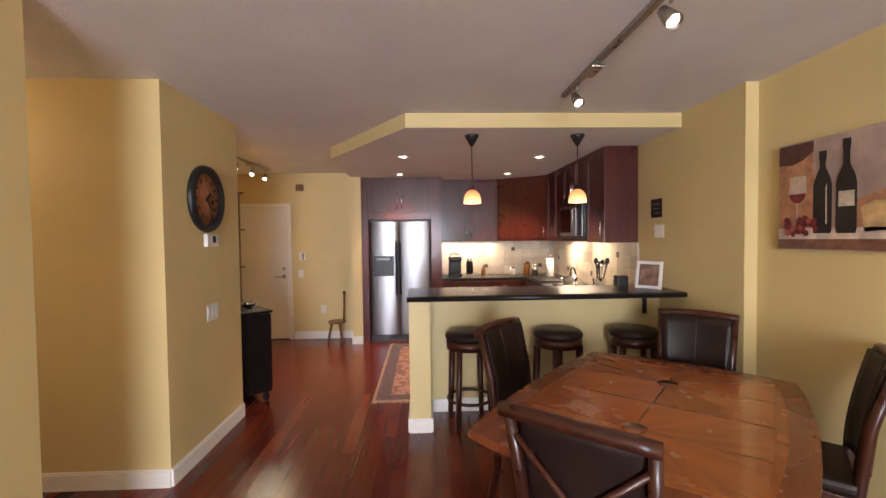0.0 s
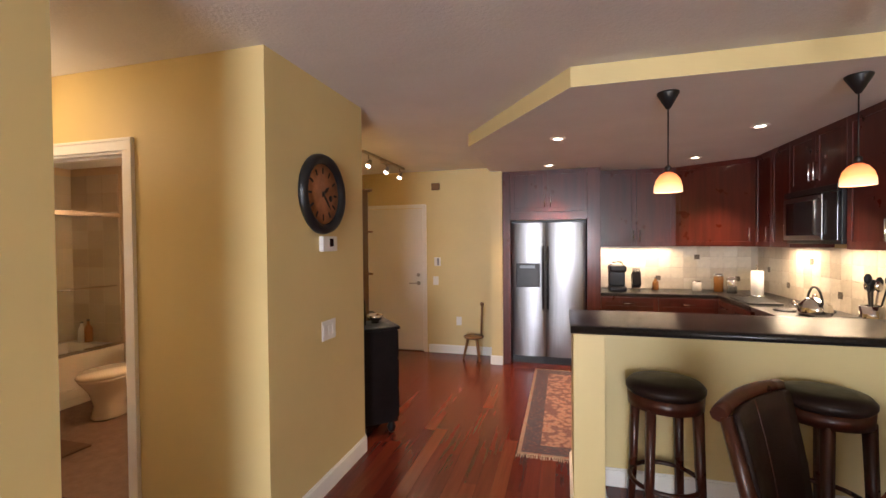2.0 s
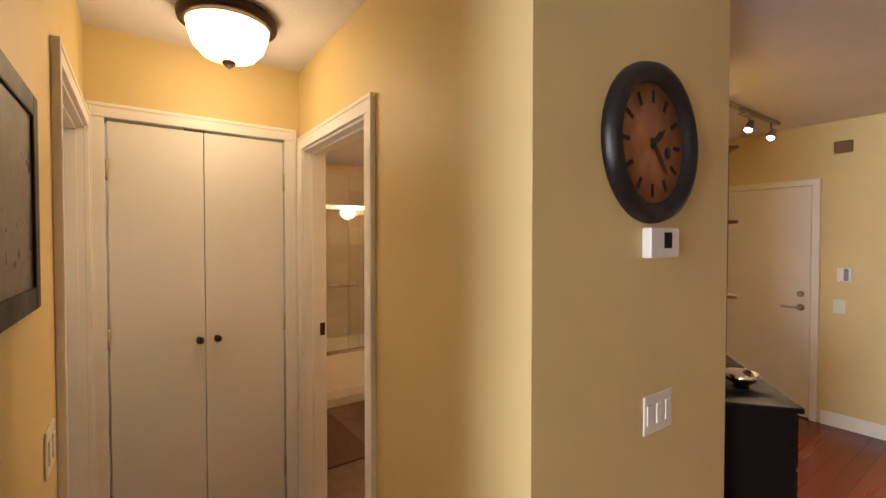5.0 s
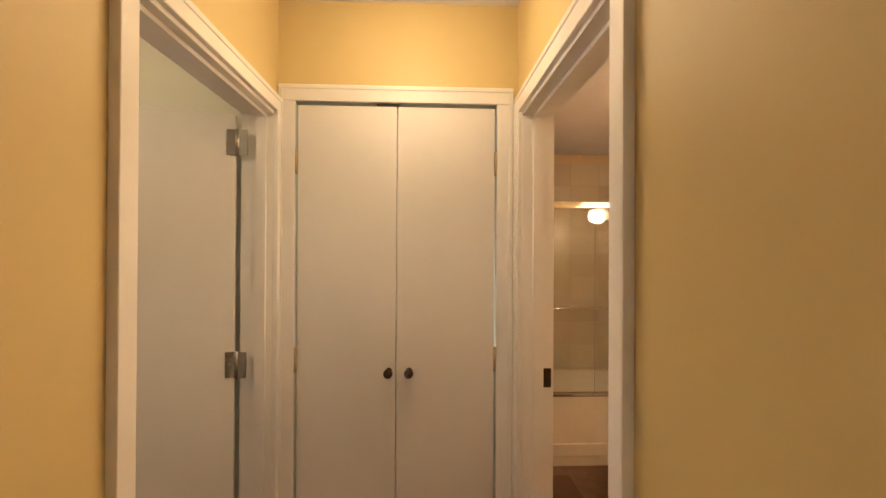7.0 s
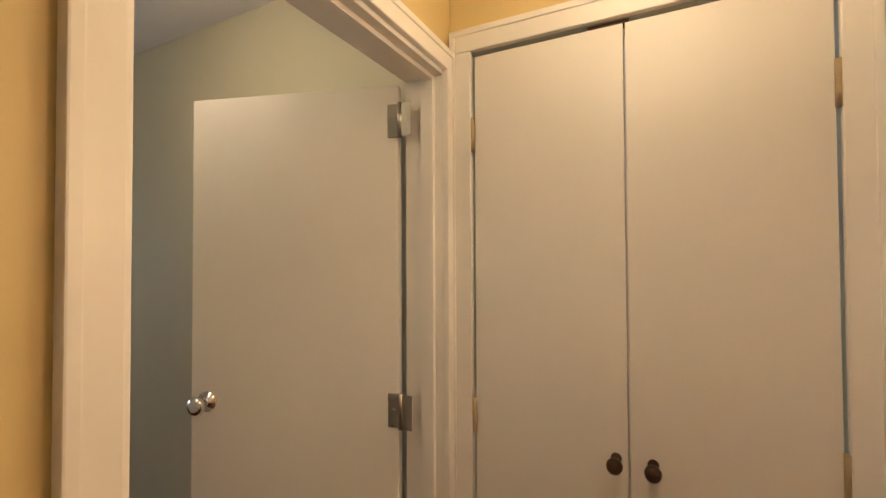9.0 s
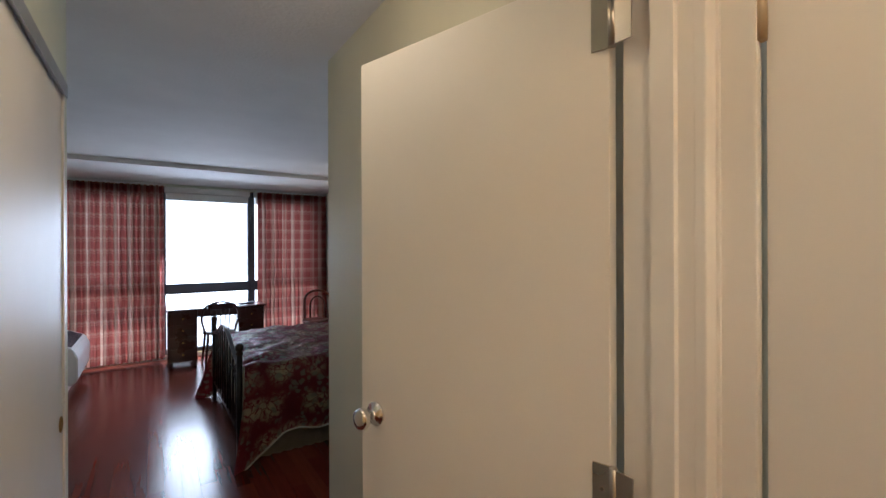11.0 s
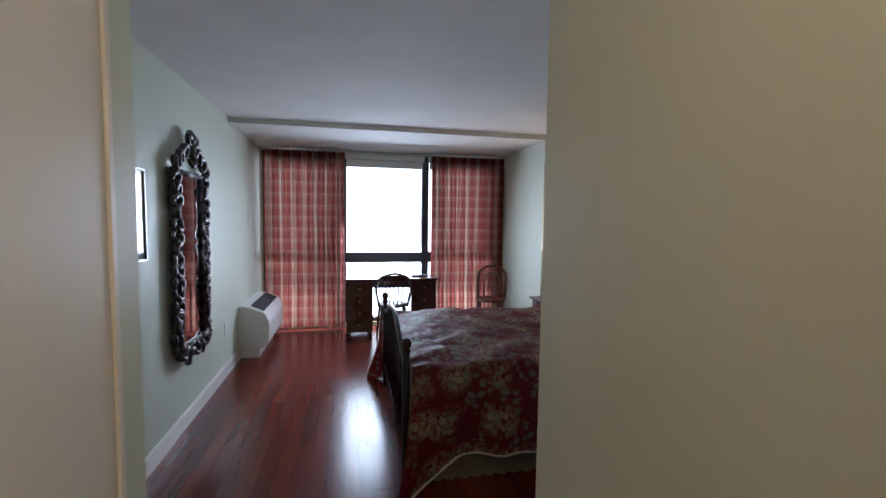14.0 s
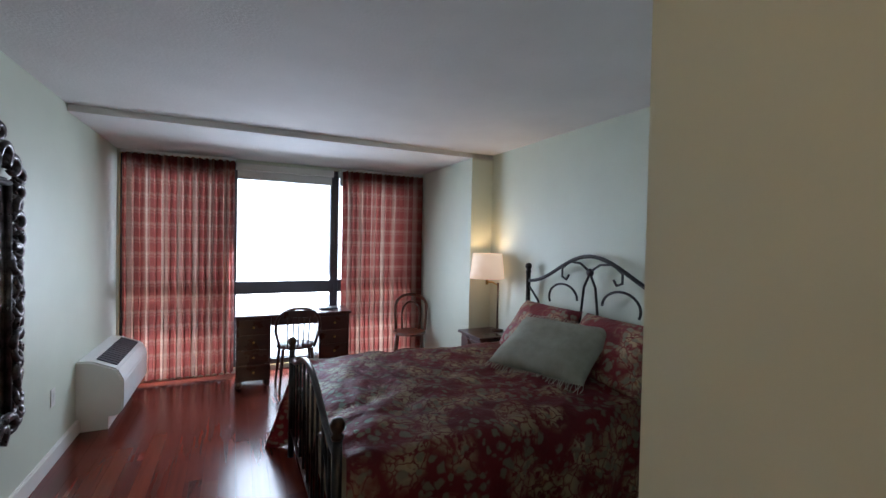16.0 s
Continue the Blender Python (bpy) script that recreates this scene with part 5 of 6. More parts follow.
part("tank_lid", box(B(), -0.235, 0.235, 0.19, 0.415, 0.721, 0.755, 0.012), CERAM, t)
part("flush_lever", tube(B(), [(-0.17, 0.19, 0.66), (-0.17, 0.17, 0.66), (-0.10, 0.165, 0.655)], 0.007), CHROME, t)
bottle("shampoo_bottle", -4.2, 5.44, 0.502, 0.035, 0.22, WPLAST, "white shampoo bottle on the tub rim", "bottle")
bottle("shampoo_bottle", -4.1, 5.44, 0.502, 0.038, 0.25, HONEY, "brown shampoo bottle on the tub rim", "bottle")
l = thing("vanity_light", (-2.2, 5.495, 1.97), "frosted glass bath wall light", "wall light")
part("plate", box(B(), -0.25, 0.25, -0.03, -0.001, -0.04, 0.04, 0.006), CHROME, l)
for x in (-0.17, 0.17):
    part("shade", lathe(B(), [(0.03, 0.05), (0.06, -0.02), (0.07, -0.06), (0.064, -0.06), (0.05, -0.02), (0.02, 0.045)], x, -0.1, 20), BOWL, l)
solo("bath_mat", box(B(), -3.5, -2.6, 4.0, 4.4, 0.005, 0.02, 0.006), plain("brown bath mat", (0.10, 0.05, 0.03), 0.95, bump=0.6), "brown bath mat on the bathroom floor", "bath mat")

# ---- bedroom ----


def curtain(x0, x1, folds, seed, label):
    rr = random.Random(seed)
    ph = [rr.uniform(-0.7, 0.7) for _ in range(folds + 2)]
    c = thing("curtain", (0, -3.965, 0), label, "curtain", "bedroom curtains")

    def f(u, v):
        k = u * folds
        i = int(k)
        p_ = ph[i] + (ph[i + 1] - ph[i]) * (k - i)
        amp = 0.062 + 0.022 * math.sin(5 * u + seed) + 0.006 * (1 - v)
        a = 2 * math.pi * k + p_ * 0.8
        pinch = 0.6 + 0.4 * min(1, (1 - v) * 9)
        return (x0 + (x1 - x0) * u + 0.012 * math.sin(2 * a) * (1 - v), amp * pinch * math.sin(a) + 0.01 * math.sin(7 * v + 3 * u), 0.05 + 2.375 * v + 0.006 * math.sin(a + 1))
    wide = abs(x1 - x0) * 1.9
    bm = grid(B(), folds * 12, 36, f, lambda u, v: (u * wide, v * 2.4))
    ob = part("cloth", bm, PLAID, c)
    part("heading", grid(B(), folds * 12, 2, lambda u, v: (f(u, 1)[0], f(u, 0.97)[1] * 1.1 + 0.004, 2.36 + 0.068 * v), lambda u, v: (u * wide, 0.1 * v)), PLAID, c)
    part("rail", box(B(), min(x0, x1) - 0.01, max(x0, x1) + 0.01, -0.02, 0.012, 2.43, 2.462, 0.004), ACW, c)


curtain(-1.72, -0.682, 16, 1, "red plaid pleated curtain hanging to the floor")
curtain(-3.99, -2.93, 17, 2, "red plaid pleated curtain hanging to the floor")

a = thing("heater_unit", (-0.62, 0, 0), "off-white wall air conditioner cabinet on plinth", "air conditioner")
prof = [(0, 0.12), (-0.27, 0.12), (-0.31, 0.17), (-0.315, 0.40), (-0.27, 0.50), (-0.10, 0.575), (0, 0.58)]
bm = B()
lo = [bm.verts.new((x, -3.82, z)) for x, z in prof]
hi = [bm.verts.new((x, -2.80, z)) for x, z in prof]
bm.faces.new(lo)
bm.faces.new(hi[::-1])
for i in range(len(prof)):
    bm.faces.new((lo[i], hi[i], hi[(i + 1) % len(prof)], lo[(i + 1) % len(prof)]))
bmesh.ops.bevel(bm, geom=list(bm.edges), offset=0.012, segments=3, affect="EDGES")
part("cabinet", bm, ACW, a)
part("plinth", box(B(), -0.2, -0.017, -3.75, -2.86, 0, 0.119), ACW, a)
gm = plain("grey grille", (0.05, 0.054, 0.064), 0.5)
for i in range(14):
    y = -3.72 + i * 0.061
    bm = box(B(), -0.075, 0.075, y, y + 0.045, -0.004, 0.004)
    bm.transform(Matrix.Translation((-0.185, 0, 0.545)) @ Matrix.Rotation(radians(-24), 4, "Y"))
    part("grille_bar", bm, gm, a)

# carved mirror
mr = thing("carved_mirror", (-0.62, -1.36, 1.22), "tall mirror in a dark silver carved scroll frame", "mirror")
part("mirror_glass", box(B(), -0.035, -0.03, -0.215, 0.215, -0.60, 0.61), MIRRORM, mr)
part("backing", box(B(), -0.03, -0.001, -0.25, 0.25, -0.64, 0.65, 0.005), BLACKW, mr)
bm = B()
for y in (-0.225, 0.225):
    tube(bm, [(-0.045, y, -0.61), (-0.045, y, 0.62)], 0.014, 8)
for z in (-0.61, 0.62):
    tube(bm, [(-0.045, -0.225, z), (-0.045, 0.225, z)], 0.016, 8)
part("inner_moulding", bm, SILVER, mr)


def scroll(bm, y, z, r, turn, hand, x=-0.045, thick=0.016):
    """One acanthus curl, spiralling inwards."""
    pts, rs = [], []
    for i in range(15):
        k = i / 14
        a_ = turn + hand * k * 5.2
        q = r * (1 - 0.72 * k)
        pts.append((x - 0.02 * math.sin(math.pi * k), y + q * math.cos(a_), z + q * math.sin(a_)))
        rs.append(thick * (1.15 - 0.65 * k))
    tube(bm, pts, rs, 7)
    return bm


mrand = random.Random(8)
for sgn in (-1, 1):
    z = -0.60
    k = 0
    while z < 0.62:
        r0 = mrand.uniform(0.045, 0.062)
        part("carved_scroll", scroll(B(), sgn * (0.285 + mrand.uniform(-0.012, 0.018)), z, r0, mrand.uniform(0, 6.3), 1 if k % 2 else -1, thick=0.022), SILVER, mr)
        for yy, zz, rr0 in ((0.25, 0.04, 0.024), (0.335, 0.015, 0.024), (0.30, 0.05, 0.02)):
            bm = B()
            bmesh.ops.create_icosphere(bm, subdivisions=2, radius=rr0 * mrand.uniform(0.8, 1.2), matrix=Matrix.Translation((-0.045, sgn * (yy + mrand.uniform(-0.008, 0.02)), z + zz)) @ Matrix.Diagonal((0.8, 1, 1.5, 1)))
            part("carved_leaf", bm, SILVER, mr)
        z += 0.078
        k += 1
for y, z, r0, tn, hd in ((-0.22, 0.70, 0.07, 0.5, 1), (0.22, 0.70, 0.07, 2.6, -1), (-0.12, 0.76, 0.075, 4.0, -1), (0.12, 0.76, 0.075, 5.4, 1), (0, 0.72, 0.06, 1.5, 1), (-0.055, 0.85, 0.055, 0.2, 1), (0.055, 0.85, 0.055, 2.9, -1), (0, 0.88, 0.04, 1.6, 1), (-0.29, 0.66, 0.05, 1, 1), (0.29, 0.66, 0.05, 2, -1)):
    part("carved_scroll", scroll(B(), y, z, r0, tn, hd, thick=0.024), SILVER, mr)
bm = B()
bmesh.ops.create_icosphere(bm, subdivisions=2, radius=0.035, matrix=Matrix.Translation((-0.055, 0, 0.80)))
part("carved_crest", bm, SILVER, mr)
bm = B()
bmesh.ops.create_icosphere(bm, subdivisions=2, radius=0.025, matrix=Matrix.Translation((-0.05, 0, 0.92)))
part("carved_leaf", bm, SILVER, mr)
for y, z, r0, tn, hd in ((-0.2, -0.66, 0.065, 0.5, 1), (0.2, -0.66, 0.065, 2.6, -1), (-0.09, -0.68, 0.065, 4.0, -1), (0.09, -0.68, 0.065, 5.4, 1), (0, -0.67, 0.05, 1.5, 1), (-0.27, -0.63, 0.05, 1, -1), (0.27, -0.63, 0.05, 2, 1)):
    part("carved_scroll", scroll(B(), y, z, r0, tn, hd, thick=0.023), SILVER, mr)

p = thing("framed_print", (-0.62, -0.43, 1.545), "framed print under glass reflecting the window", "picture")
bm = B()
for a_ in ((-0.28, -0.265, -0.27, 0.27), (0.265, 0.28, -0.27, 0.27), (-0.265, 0.265, -0.27, -0.255), (-0.265, 0.265, 0.255, 0.27)):
    box(bm, -0.022, -0.001, a_[0], a_[1], a_[2], a_[3], 0.002)
part("frame", bm, STEEL, p)
# the bright window's reflection is put into the print's pale upper colours
pr = Nodes("print under glass with painted window reflection")
pz = pr.n("SeparateXYZ", Vector=pr.co).outputs[2]
pr.set(Base_Color=pr.ramp(pr.math("ADD", pz, 0.5), (0.3, (0.30, 0.34, 0.38)), (0.36, (0.55, 0.60, 0.62)), (0.5, (0.74, 0.78, 0.80))), Roughness=0.05, Coat_Weight=1.0, Specular_IOR_Level=0.9)
part("print", box(B(), -0.012, -0.003, -0.265, 0.265, -0.255, 0.255), pr.m, p)

# desk before the window
d = thing("desk", (0, 0, 0), "dark mahogany pedestal desk before the window", "desk")
part("top", box(B(), -2.94, -1.735, -3.90, -3.44, 0.738, 0.765, 0.006), DESKW, d)
part("centre_drawer", box(B(), -2.58, -2.09, -3.87, -3.46, 0.645, 0.737, 0.004), DESKW, d)
for x0 in (-2.92, -2.085):
    pd = part("pedestal", box(B(), x0, x0 + 0.335, -3.88, -3.465, 0.075, 0.737, 0.004), DESKW, d)
    for j in range(4):
        part("drawer_front", box(B(), x0 + 0.02, x0 + 0.315, -3.465, -3.455, 0.10 + j * 0.157, 0.245 + j * 0.157, 0.003), DESKW, pd)
        part("drawer_pull", lathe(B(), [(0.005, 0), (0.013, 0.018), (0, 0.022)], seg=10, m=pose(x0 + 0.167, -3.455, 0.17 + j * 0.157, -90)), BRASS, pd)
    for x in (x0 + 0.03, x0 + 0.305):
        for y in (-3.85, -3.50):
            part("foot", lathe(B(), [(0.02, 0), (0.034, 0.03), (0.028, 0.075)], x, y, 12), DESKW, d)
solo("desk_book", box(B(), -2.82, -2.62, -3.75, -3.60, 0.766, 0.785, 0.003), BLACKP, "thin black book lying on the desk", "book")


def spindle_chair(m, label):
    """A chair facing local +y with a bent back and spindles."""
    s = thing("wooden_chair", m, label, "chair", "bedroom chairs")
    part("seat", lathe(B(), [(0, 0.43), (0.18, 0.43), (0.20, 0.44), (0.195, 0.455), (0, 0.45)], seg=24), CHAIRW, s)
    for x, y in ((-0.15, 0.13), (0.15, 0.13), (-0.14, -0.14), (0.14, -0.14)):
        part("leg", tube(B(), [(x * 1.25, y * 1.25, 0), (x, y, 0.435)], [0.013, 0.018], 8), CHAIRW, s)
    bm = tube(B(), arc(lambda a: (0.205 * math.cos(a) * (1.06 if abs(math.cos(a)) > 0.3 else 1), -0.16 - 0.09 * math.sin(a), 0.62 + 0.25 * max(0, math.sin(a)) ** 0.6), 0, math.pi, 20), 0.015)
    tube(bm, [(0.217, -0.16, 0.625), (0.17, -0.12, 0.44)], 0.014)
    tube(bm, [(-0.217, -0.16, 0.625), (-0.17, -0.12, 0.44)], 0.014)
    part("back_bow", bm, CHAIRW, s)
    part("top_slat", box(B(), -0.15, 0.15, -0.262, -0.238, 0.775, 0.85, 0.008), CHAIRW, s)
    for i in range(5):
        x = -0.11 + i * 0.055
        part("spindle", tube(B(), [(x * 0.9, -0.155, 0.45), (x, -0.25, 0.80)], 0.007, 6), CHAIRW, s)
    part("stretcher", tube(B(), [(-0.17, 0, 0.2), (0.17, 0, 0.2)], 0.009), CHAIRW, s)


spindle_chair(pose(-2.33, -3.38, 0, 0, 0, 180), "dark wooden spindle-back chair drawn up to the desk")


def bentwood_chair(m):
    """A chair facing local +y: a round cane seat and a tall bent hoop with an inner bow."""
    s = thing("wooden_chair", m, "brown bentwood chair with hoop back beside the plaid curtain", "chair", "bedroom chairs")
    part("seat_ring", lathe(B(), [(0.165, 0.425), (0.20, 0.43), (0.205, 0.445), (0.195, 0.46), (0.165, 0.457)], seg=28), BENTW, s)
    part("seat", lathe(B(), [(0, 0.436), (0.167, 0.436), (0.167, 0.452), (0, 0.448)], seg=28), OAKW, s, "tan woven cane seat")
    for x, y in ((-0.15, 0.12), (0.15, 0.12), (-0.15, -0.13), (0.15, -0.13)):
        part("leg", tube(B(), [(x * 1.25, y * 1.3, 0), (x * 1.1, y * 1.1, 0.22), (x, y, 0.435)], [0.014, 0.017, 0.019], 8), BENTW, s)

    def hoop(w, top, lean, r):
        pts = [(w, -0.14, 0.44), (w * 1.06, -0.17, 0.60)]
        pts += arc(lambda a: (w * 1.08 * math.cos(a), -0.19 - lean * math.sin(a), top - 0.17 + 0.17 * math.sin(a) ** 0.8 if 0 < a < math.pi - 1e-6 else top - 0.17), 0, math.pi, 18)
        return tube(B(), pts + [(-w * 1.06, -0.17, 0.60), (-w, -0.14, 0.44)], r)
    part("back_hoop", hoop(0.185, 0.885, 0.05, 0.018), BENTW, s)
    part("inner_bow", hoop(0.105, 0.79, 0.035, 0.012), BENTW, s)
    part("foot_hoop", tube(B(), [(0.155 * math.cos(k * math.pi / 10), 0.14 * math.sin(k * math.pi / 10), 0.2) for k in range(21)], 0.009), BENTW, s)


bentwood_chair(pose(-3.70, -3.56, 0, 0, 0, -25))

# nightstand and swing-arm floor lamp
n = thing("nightstand", (0, 0, 0), "small brown wooden nightstand beside the bed", "nightstand")
part("top", box(B(), -4.26, -3.84, -2.54, -2.08, 0.64, 0.665, 0.006), DESKW, n)
part("body", box(B(), -4.25, -3.87, -2.51, -2.11, 0.10, 0.639, 0.004), DESKW, n)
part("drawer", box(B(), -3.87, -3.858, -2.49, -2.13, 0.45, 0.61, 0.003), DESKW, n)
for x in (-4.22, -3.90):
    for y in (-2.48, -2.14):
        part("foot", box(B(), x - 0.02, x + 0.02, y - 0.02, y + 0.02, 0, 0.10), DESKW, n)
l = thing("table_lamp", (-4.19, -2.33, 0.666), "swing-arm lamp with cream shade on the nightstand", "lamp")
part("base", lathe(B(), [(0, 0), (0.065, 0.001), (0.065, 0.015), (0.012, 0.025), (0, 0.026)], seg=22), BRONZE, l)
part("pole", tube(B(), [(0, 0, 0.02), (0, 0, 0.50)], 0.010), BRONZE, l)
part("arm", tube(B(), [(0, 0, 0.47), (0.06, -0.02, 0.505), (0.11, -0.04, 0.505)], 0.007), BRASS, l)
part("socket", tube(B(), [(0.11, -0.04, 0.48), (0.11, -0.04, 0.60)], 0.014), BRASS, l)
part("shade", lathe(B(), [(0.178, 0.545), (0.15, 0.80), (0.148, 0.80), (0.176, 0.545)], 0.11, -0.04, 36), SHADE, l, "cream tapered cloth shade")

# bed
BY0, BY1, BXH, BXF = -1.82, -0.28, -4.19, -2.115
bed = thing("bed", (0, 0, 0), "iron-framed bed with arched head and foot", "bed")
part("mattress", box(B(), -4.12, -2.20, BY0 + 0.03, BY1 - 0.03, 0.34, 0.64, 0.05), SKIRT, bed)
part("box_base", box(B(), -4.12, -2.20, BY0 + 0.03, BY1 - 0.03, 0.16, 0.34, 0.02), SKIRT, bed)
for y in (BY0 + 0.02, BY1 - 0.02):
    part("side_rail", box(B(), -4.17, -2.15, y - 0.012, y + 0.012, 0.20, 0.26), IRON, bed)


def bed_end(x, post, arch, rail, fancy):
    """Posts, arch and bars of one end of the bed."""
    w = BY1 - BY0
    mid = (BY0 + BY1) / 2
    for y in (BY0, BY1):
        bm = tube(B(), [(x, y, 0), (x, y, post - 0.09)], 0.021, 12)
        pt = part("post", bm, IRON, bed)
        part("finial", lathe(B(), [(0.024, post - 0.09), (0.027, post - 0.075), (0.018, post - 0.062), (0.029, post - 0.045), (0.031, post - 0.025), (0.02, post - 0.005), (0, post)], x, y, 14), BRONZE if not fancy else IRON, pt)

    def top(u):
        e = abs(2 * u - 1)
        return post - 0.16 + (arch - post + 0.16) * (0.5 + 0.5 * math.cos(math.pi * min(1, e * 1.02)))
    part("arch", tube(B(), [(x, BY0 + w * i / 28, top(i / 28)) for i in range(29)], 0.016, 10), IRON, bed)
    part("lower_rail", tube(B(), [(x, BY0, rail), (x, BY1, rail)], 0.011), IRON, bed)
    if fancy:
        for s_ in (-1, 1):
            part("scrollwork", tube(B(), [(x, mid, top(0.5) - 0.12), (x, mid + s_ * 0.1, top(0.5) - 0.06), (x, mid + s_ * 0.22, top(0.5) - 0.05), (x, mid + s_ * 0.31, top(0.5) - 0.11), (x, mid + s_ * 0.31, top(0.5) - 0.18), (x, mid + s_ * 0.26, top(0.5) - 0.20), (x, mid + s_ * 0.23, top(0.5) - 0.16)], 0.010), IRON, bed)
            part("scrollwork", tube(B(), [(x, mid, top(0.5) - 0.13), (x, mid + s_ * 0.06, top(0.5) - 0.24), (x, mid + s_ * 0.13, rail)], 0.010), IRON, bed)
            part("scrollwork", tube(B(), arc(lambda a: (x, mid + s_ * (0.30 + 0.17 * math.cos(a)), top(0.5) - 0.36 + 0.12 * math.sin(a)), math.pi, -0.4, 14), 0.010), IRON, bed)
            part("scrollwork", tube(B(), [(x, mid + s_ * 0.76, top(0.5) - 0.30), (x, mid + s_ * 0.62, top(0.5) - 0.42), (x, mid + s_ * 0.55, rail)], 0.010), IRON, bed)
        part("rosette", lathe(B(), [(0, -0.012), (0.03, -0.01), (0.034, 0), (0.03, 0.01), (0, 0.012)], seg=16, m=pose(x, mid, top(0.5) - 0.125, 0, 90)), IRON, bed)
    else:
        for i in range(1, 10):
            u = i / 10
            part("bar", tube(B(), [(x, BY0 + w * u, rail), (x, BY0 + w * u, top(u))], 0.008), IRON, bed)
        for s_ in (-1, 1):
            part("hoop", tube(B(), arc(lambda a: (x - 0.012, mid + s_ * 0.36 + 0.22 * math.cos(a), rail + 0.12 + 0.30 * math.sin(a)), 0, math.pi, 16), 0.011), IRON, bed)


bed_end(BXH, 1.40, 1.49, 0.70, True)
bed_end(BXF, 0.87, 0.88, 0.20, False)

# quilt: a top that rolls over the sides, longer at the foot corners
ZT, DROP = 0.70, 0.40


def quilt(u, v):
    x = -4.05 + (u * 2.0) * 0.945
    s = (v - 0.5) * 2.44
    half = (BY1 - BY0) / 2 + 0.02
    mid = (BY0 + BY1) / 2
    sg = 1 if s > 0 else -1
    d_ = abs(s) - half + 0.06
    foot = max(0.0, (u - 0.86) / 0.14)
    puff = 0.022 * noise.noise(Vector((x * 3.1, s * 3.1, 1.7))) + 0.02 * noise.noise(Vector((x * 6.5, s * 8, 4))) + 0.006 * noise.noise(Vector((x * 17, s * 17, 8)))
    if d_ <= 0:
        return (x, mid + s, ZT + puff - 0.035 * foot ** 2 + 0.02 * (1 - (s / half) ** 2))
    k = min(1.0, d_ / 0.13)
    out = 0.06 * math.sin(k * math.pi / 2) - 0.06
    drop = max(0.0, d_ - 0.06) * 1.06 + 0.055 * k ** 2
    wave = 0.028 * math.sin(x * 9 + 1.3 * sg) * min(1, d_ * 3) + 0.012 * math.sin(x * 23)* min(1, d_ * 3)
    flare = foot * d_ * (0.32 if sg > 0 else 0.62)
    return (x + flare * 0.75, mid + sg * (half + out + 0.045 * k + wave + flare * 0.6), ZT - 0.02 * k + puff * (1 - 0.4 * k) - drop * (1 + 0.45 * foot))


q = thing("quilt", (0, 0, 0), "red floral quilt with tan flowers spread over the bed", "quilt")
bm = grid(B(), 90, 110, quilt)
bmesh.ops.solidify(bm, geom=list(bm.faces), thickness=0.012)
part("cover", bm, FLORAL, q)
PIPE = plain("cream piping", (0.48, 0.42, 0.33), 0.8)
for v in (0.0, 1.0):
    part("piping", tube(B(), [quilt(i / 60, v) for i in range(61)], 0.007, 6), PIPE, q, "cream piped edge")
nf = 70
sk = thing("bed_skirt", (0, 0, 0), "beige pleated bed skirt hanging to the floor", "bed skirt")
for y in (BY0 + 0.005, BY1 - 0.005):
    bm = grid(B(), nf, 3, lambda u, v: (-4.1 + 1.92 * u, y + 0.012 * math.sin(u * 150) * (1.2 - v), 0.0 + 0.36 * v))
    bmesh.ops.solidify(bm, geom=list(bm.faces), thickness=0.004)
    part("skirt_panel", bm, SKIRT, sk)


def cushion(name, m, w, h, t, mat, label, fringe=False):
    c = thing(name, m, label, "pillow", "pillows on the bed")

    def f(sgn):
        def g(u, v):
            a, b = 2 * u - 1, 2 * v - 1
            k = max(0.0, (1 - a ** 4) * (1 - b ** 4)) ** 0.55
            wob = 0.014 * noise.noise(Vector((a * 2.2, b * 2.2, sgn * 3.0 + w)))
            ex = 1 - 0.07 * (b * b) * (1 - 0.6 * abs(a)) if True else 1
            return (a * w / 2 * (1 - 0.05 * (1 - b * b)), b * h / 2 * (1 - 0.05 * (1 - a * a)), sgn * (t / 2 * k) + wob * k)
        return g
    bm = grid(B(), 26, 26, f(1))
    grid(bm, 26, 26, f(-1))
    bmesh.ops.remove_doubles(bm, verts=bm.verts, dist=0.0005)
    part("case", bm, mat, c)
    if fringe:
        fr2 = random.Random(6)
        bm = B()
        for side in (-1, 1):
            for i in range(46):
                y = -h / 2 + h * i / 45
                tube(bm, [(side * w / 2 * 0.98, y, 0), (side * (w / 2 + 0.03), y + fr2.uniform(-.015, .015), fr2.uniform(-.015, .01)), (side * (w / 2 + 0.055), y + fr2.uniform(-.02, .02), fr2.uniform(-.03, .0))], 0.0028, 4)
        tagged(part("fringe", bm, PIPE, c), kind="stuff")


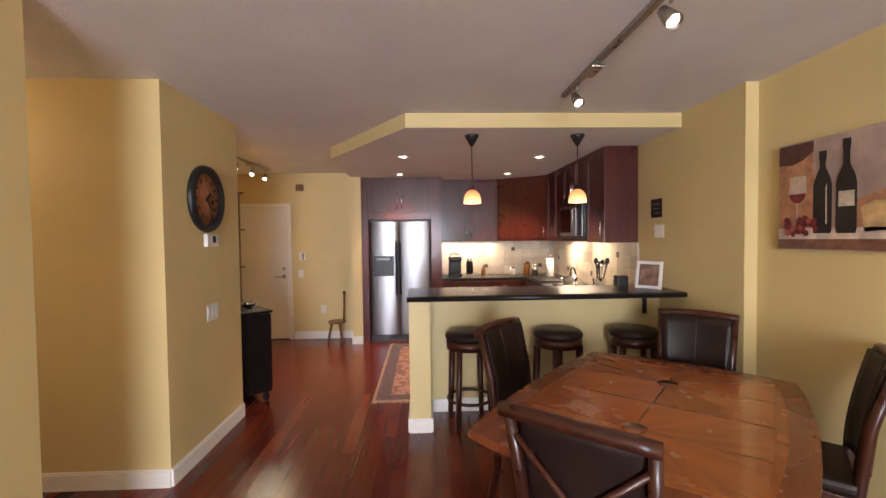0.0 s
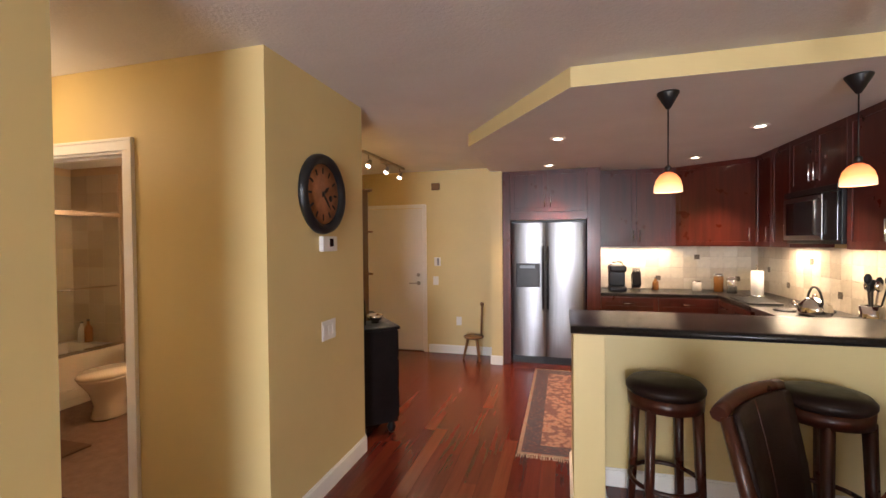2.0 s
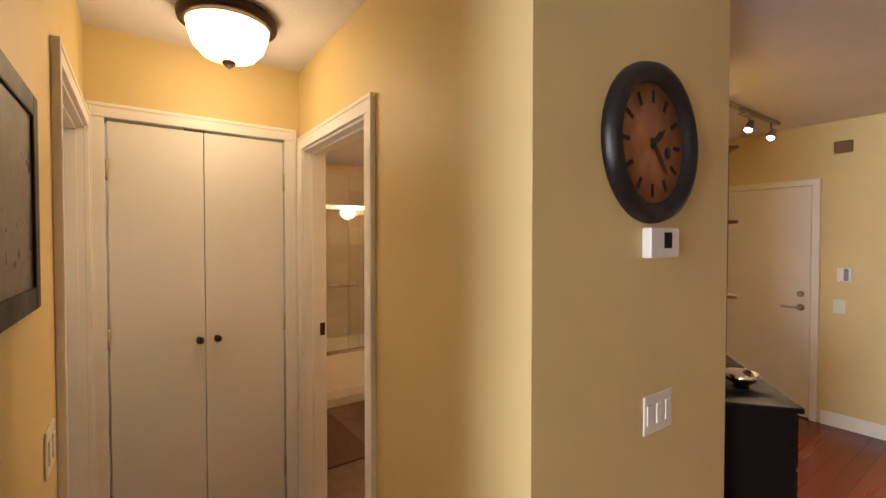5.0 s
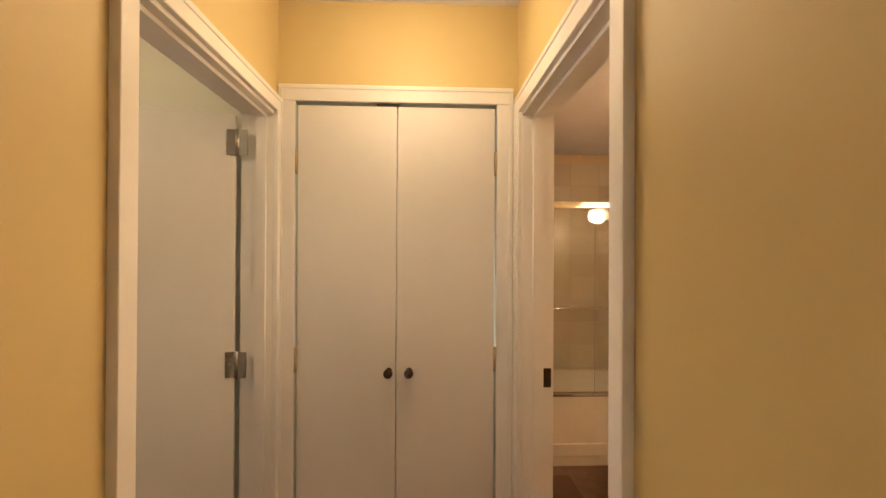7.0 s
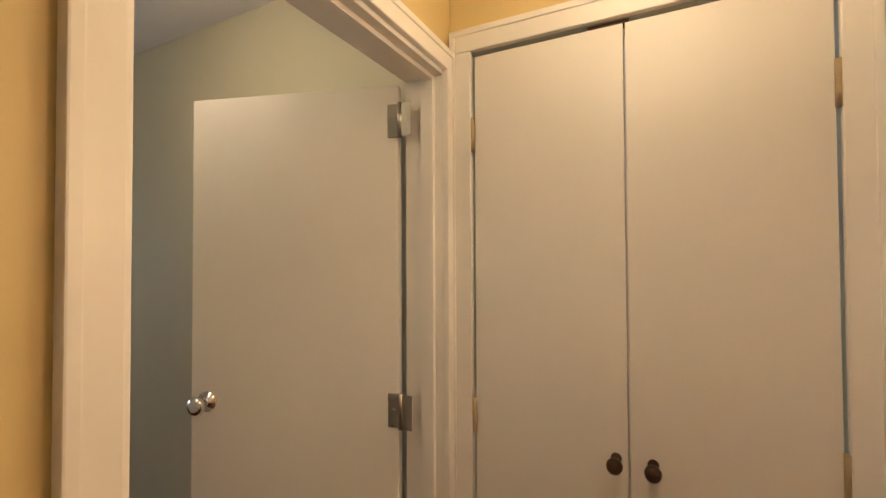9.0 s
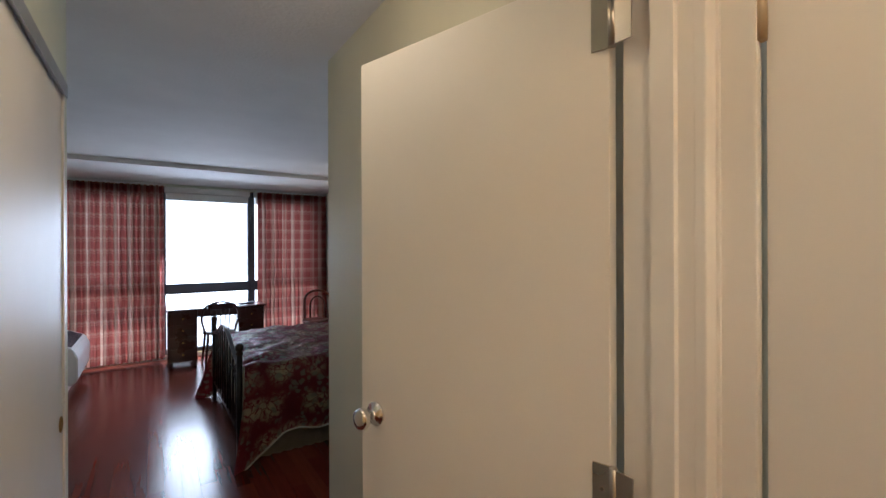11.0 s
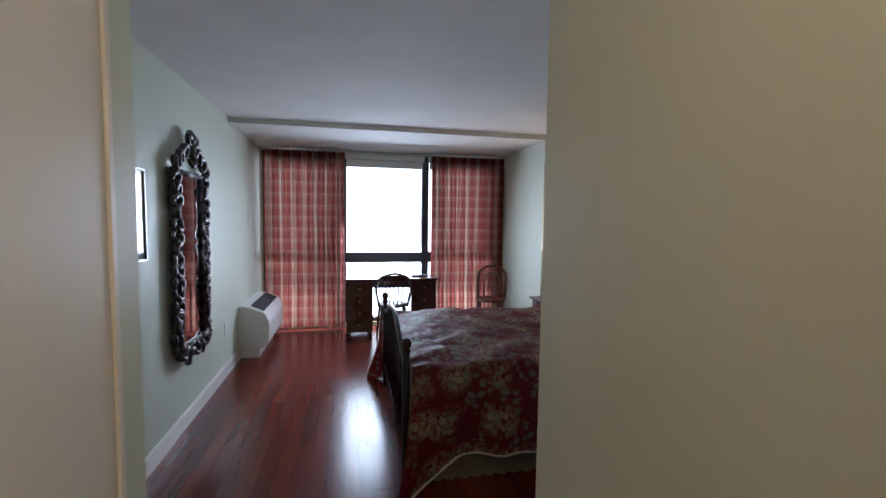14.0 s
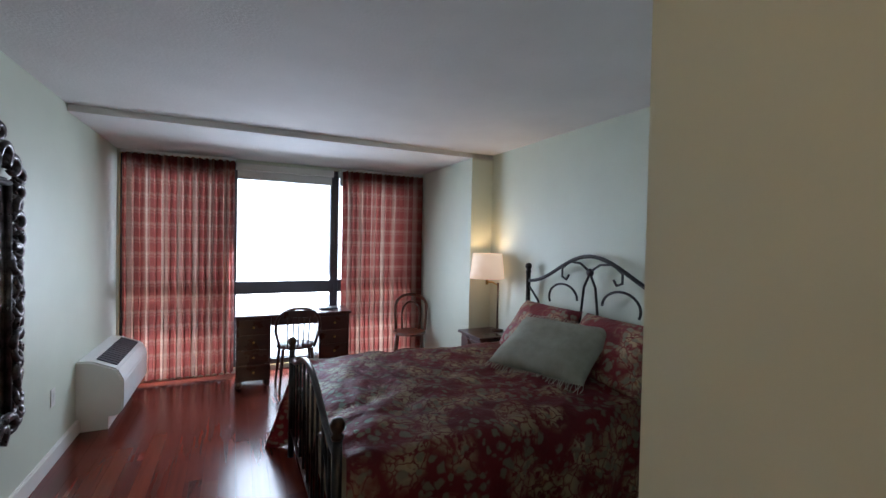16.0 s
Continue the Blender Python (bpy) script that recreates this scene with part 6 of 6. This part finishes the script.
cushion("pillow_sham", pose(-3.98, -1.40, 0.87, 0, 52, 0), 0.50, 0.70, 0.20, FLORAL, "red floral pillow leaning on the bed head")
cushion("pillow_sham", pose(-3.98, -0.66, 0.87, 0, 52, 0), 0.50, 0.70, 0.20, FLORAL, "red floral pillow leaning on the bed head")
cushion("throw_pillow", pose(-3.70, -0.90, 0.872, 0, 29, 20), 0.54, 0.72, 0.17, LINEN, "sage grey fringed throw pillow on the quilt", True)
solo("sky_backdrop", box(B(), -160, 160, -90.2, -90, -40, 75), glow("bright hazy sky", (0.93, 0.97, 1.0), 2.3, (0.1, 0.1, 0.1)), "bright hazy sky beyond the windows", "sky", kind="structure")

# ---- floor boards ----
rng = random.Random(5)
near, rest = [], B()
W = 0.098
row, x = 0, -4.40
while x < 3.55:
    y = -4.2 - rng.random() * 1.2
    while y < 8.1:
        ln = rng.uniform(0.7, 1.9)
        a, b = max(y, -4.10), min(y + ln, 8.10)
        cx, cy = x + W / 2, (a + b) / 2
        inside = not (cx < -0.95 and 3.86 < cy < 5.5) and not (cx < -2.5 and cy > 1.1) and not (cx < -2.1 and cy > 5.4)
        if b - a > 0.05 and inside:
            close = (-2.35 < cx < -0.65 and -3.6 < cy < 2.9) or (-0.4 < cx < 0.95 and 3.0 < cy < 7.6)
            if close and len(near) < 300:
                near.append((cx, a, b, rng.uniform(-0.0006, 0.0004)))
            else:
                z = rng.uniform(-0.0006, 0.0004)
                vs = [rest.verts.new(p) for p in ((x + .0006, a + .0006, z), (x + W - .0006, a + .0006, z), (x + W - .0006, b - .0006, z), (x + .0006, b - .0006, z))]
                lo = [rest.verts.new((v.co.x, v.co.y, -0.011)) for v in vs]
                rest.faces.new(vs)
                for i in range(4):
                    rest.faces.new((lo[i], lo[(i + 1) % 4], vs[(i + 1) % 4], vs[i]))
        y += ln
    x += W
floor = thing("floor", (0, 0, 0), "glossy red cherry plank floor", "floor", kind="structure")
tagged(part("floor_boards", rest, FLOORW, floor), kind="stuff")
unit = mesh_of("plank", box(B(), -W / 2 + .0006, W / 2 - .0006, 0.0, 1.0, -0.011, 0.0), FLOORW)
for cx, a, b, z in near:
    ob = new("plank", unit)
    ob.parent = floor
    ob.matrix_local = Matrix.LocRotScale((cx, a + .0006, z), None, (1, b - a - .0012, 1))
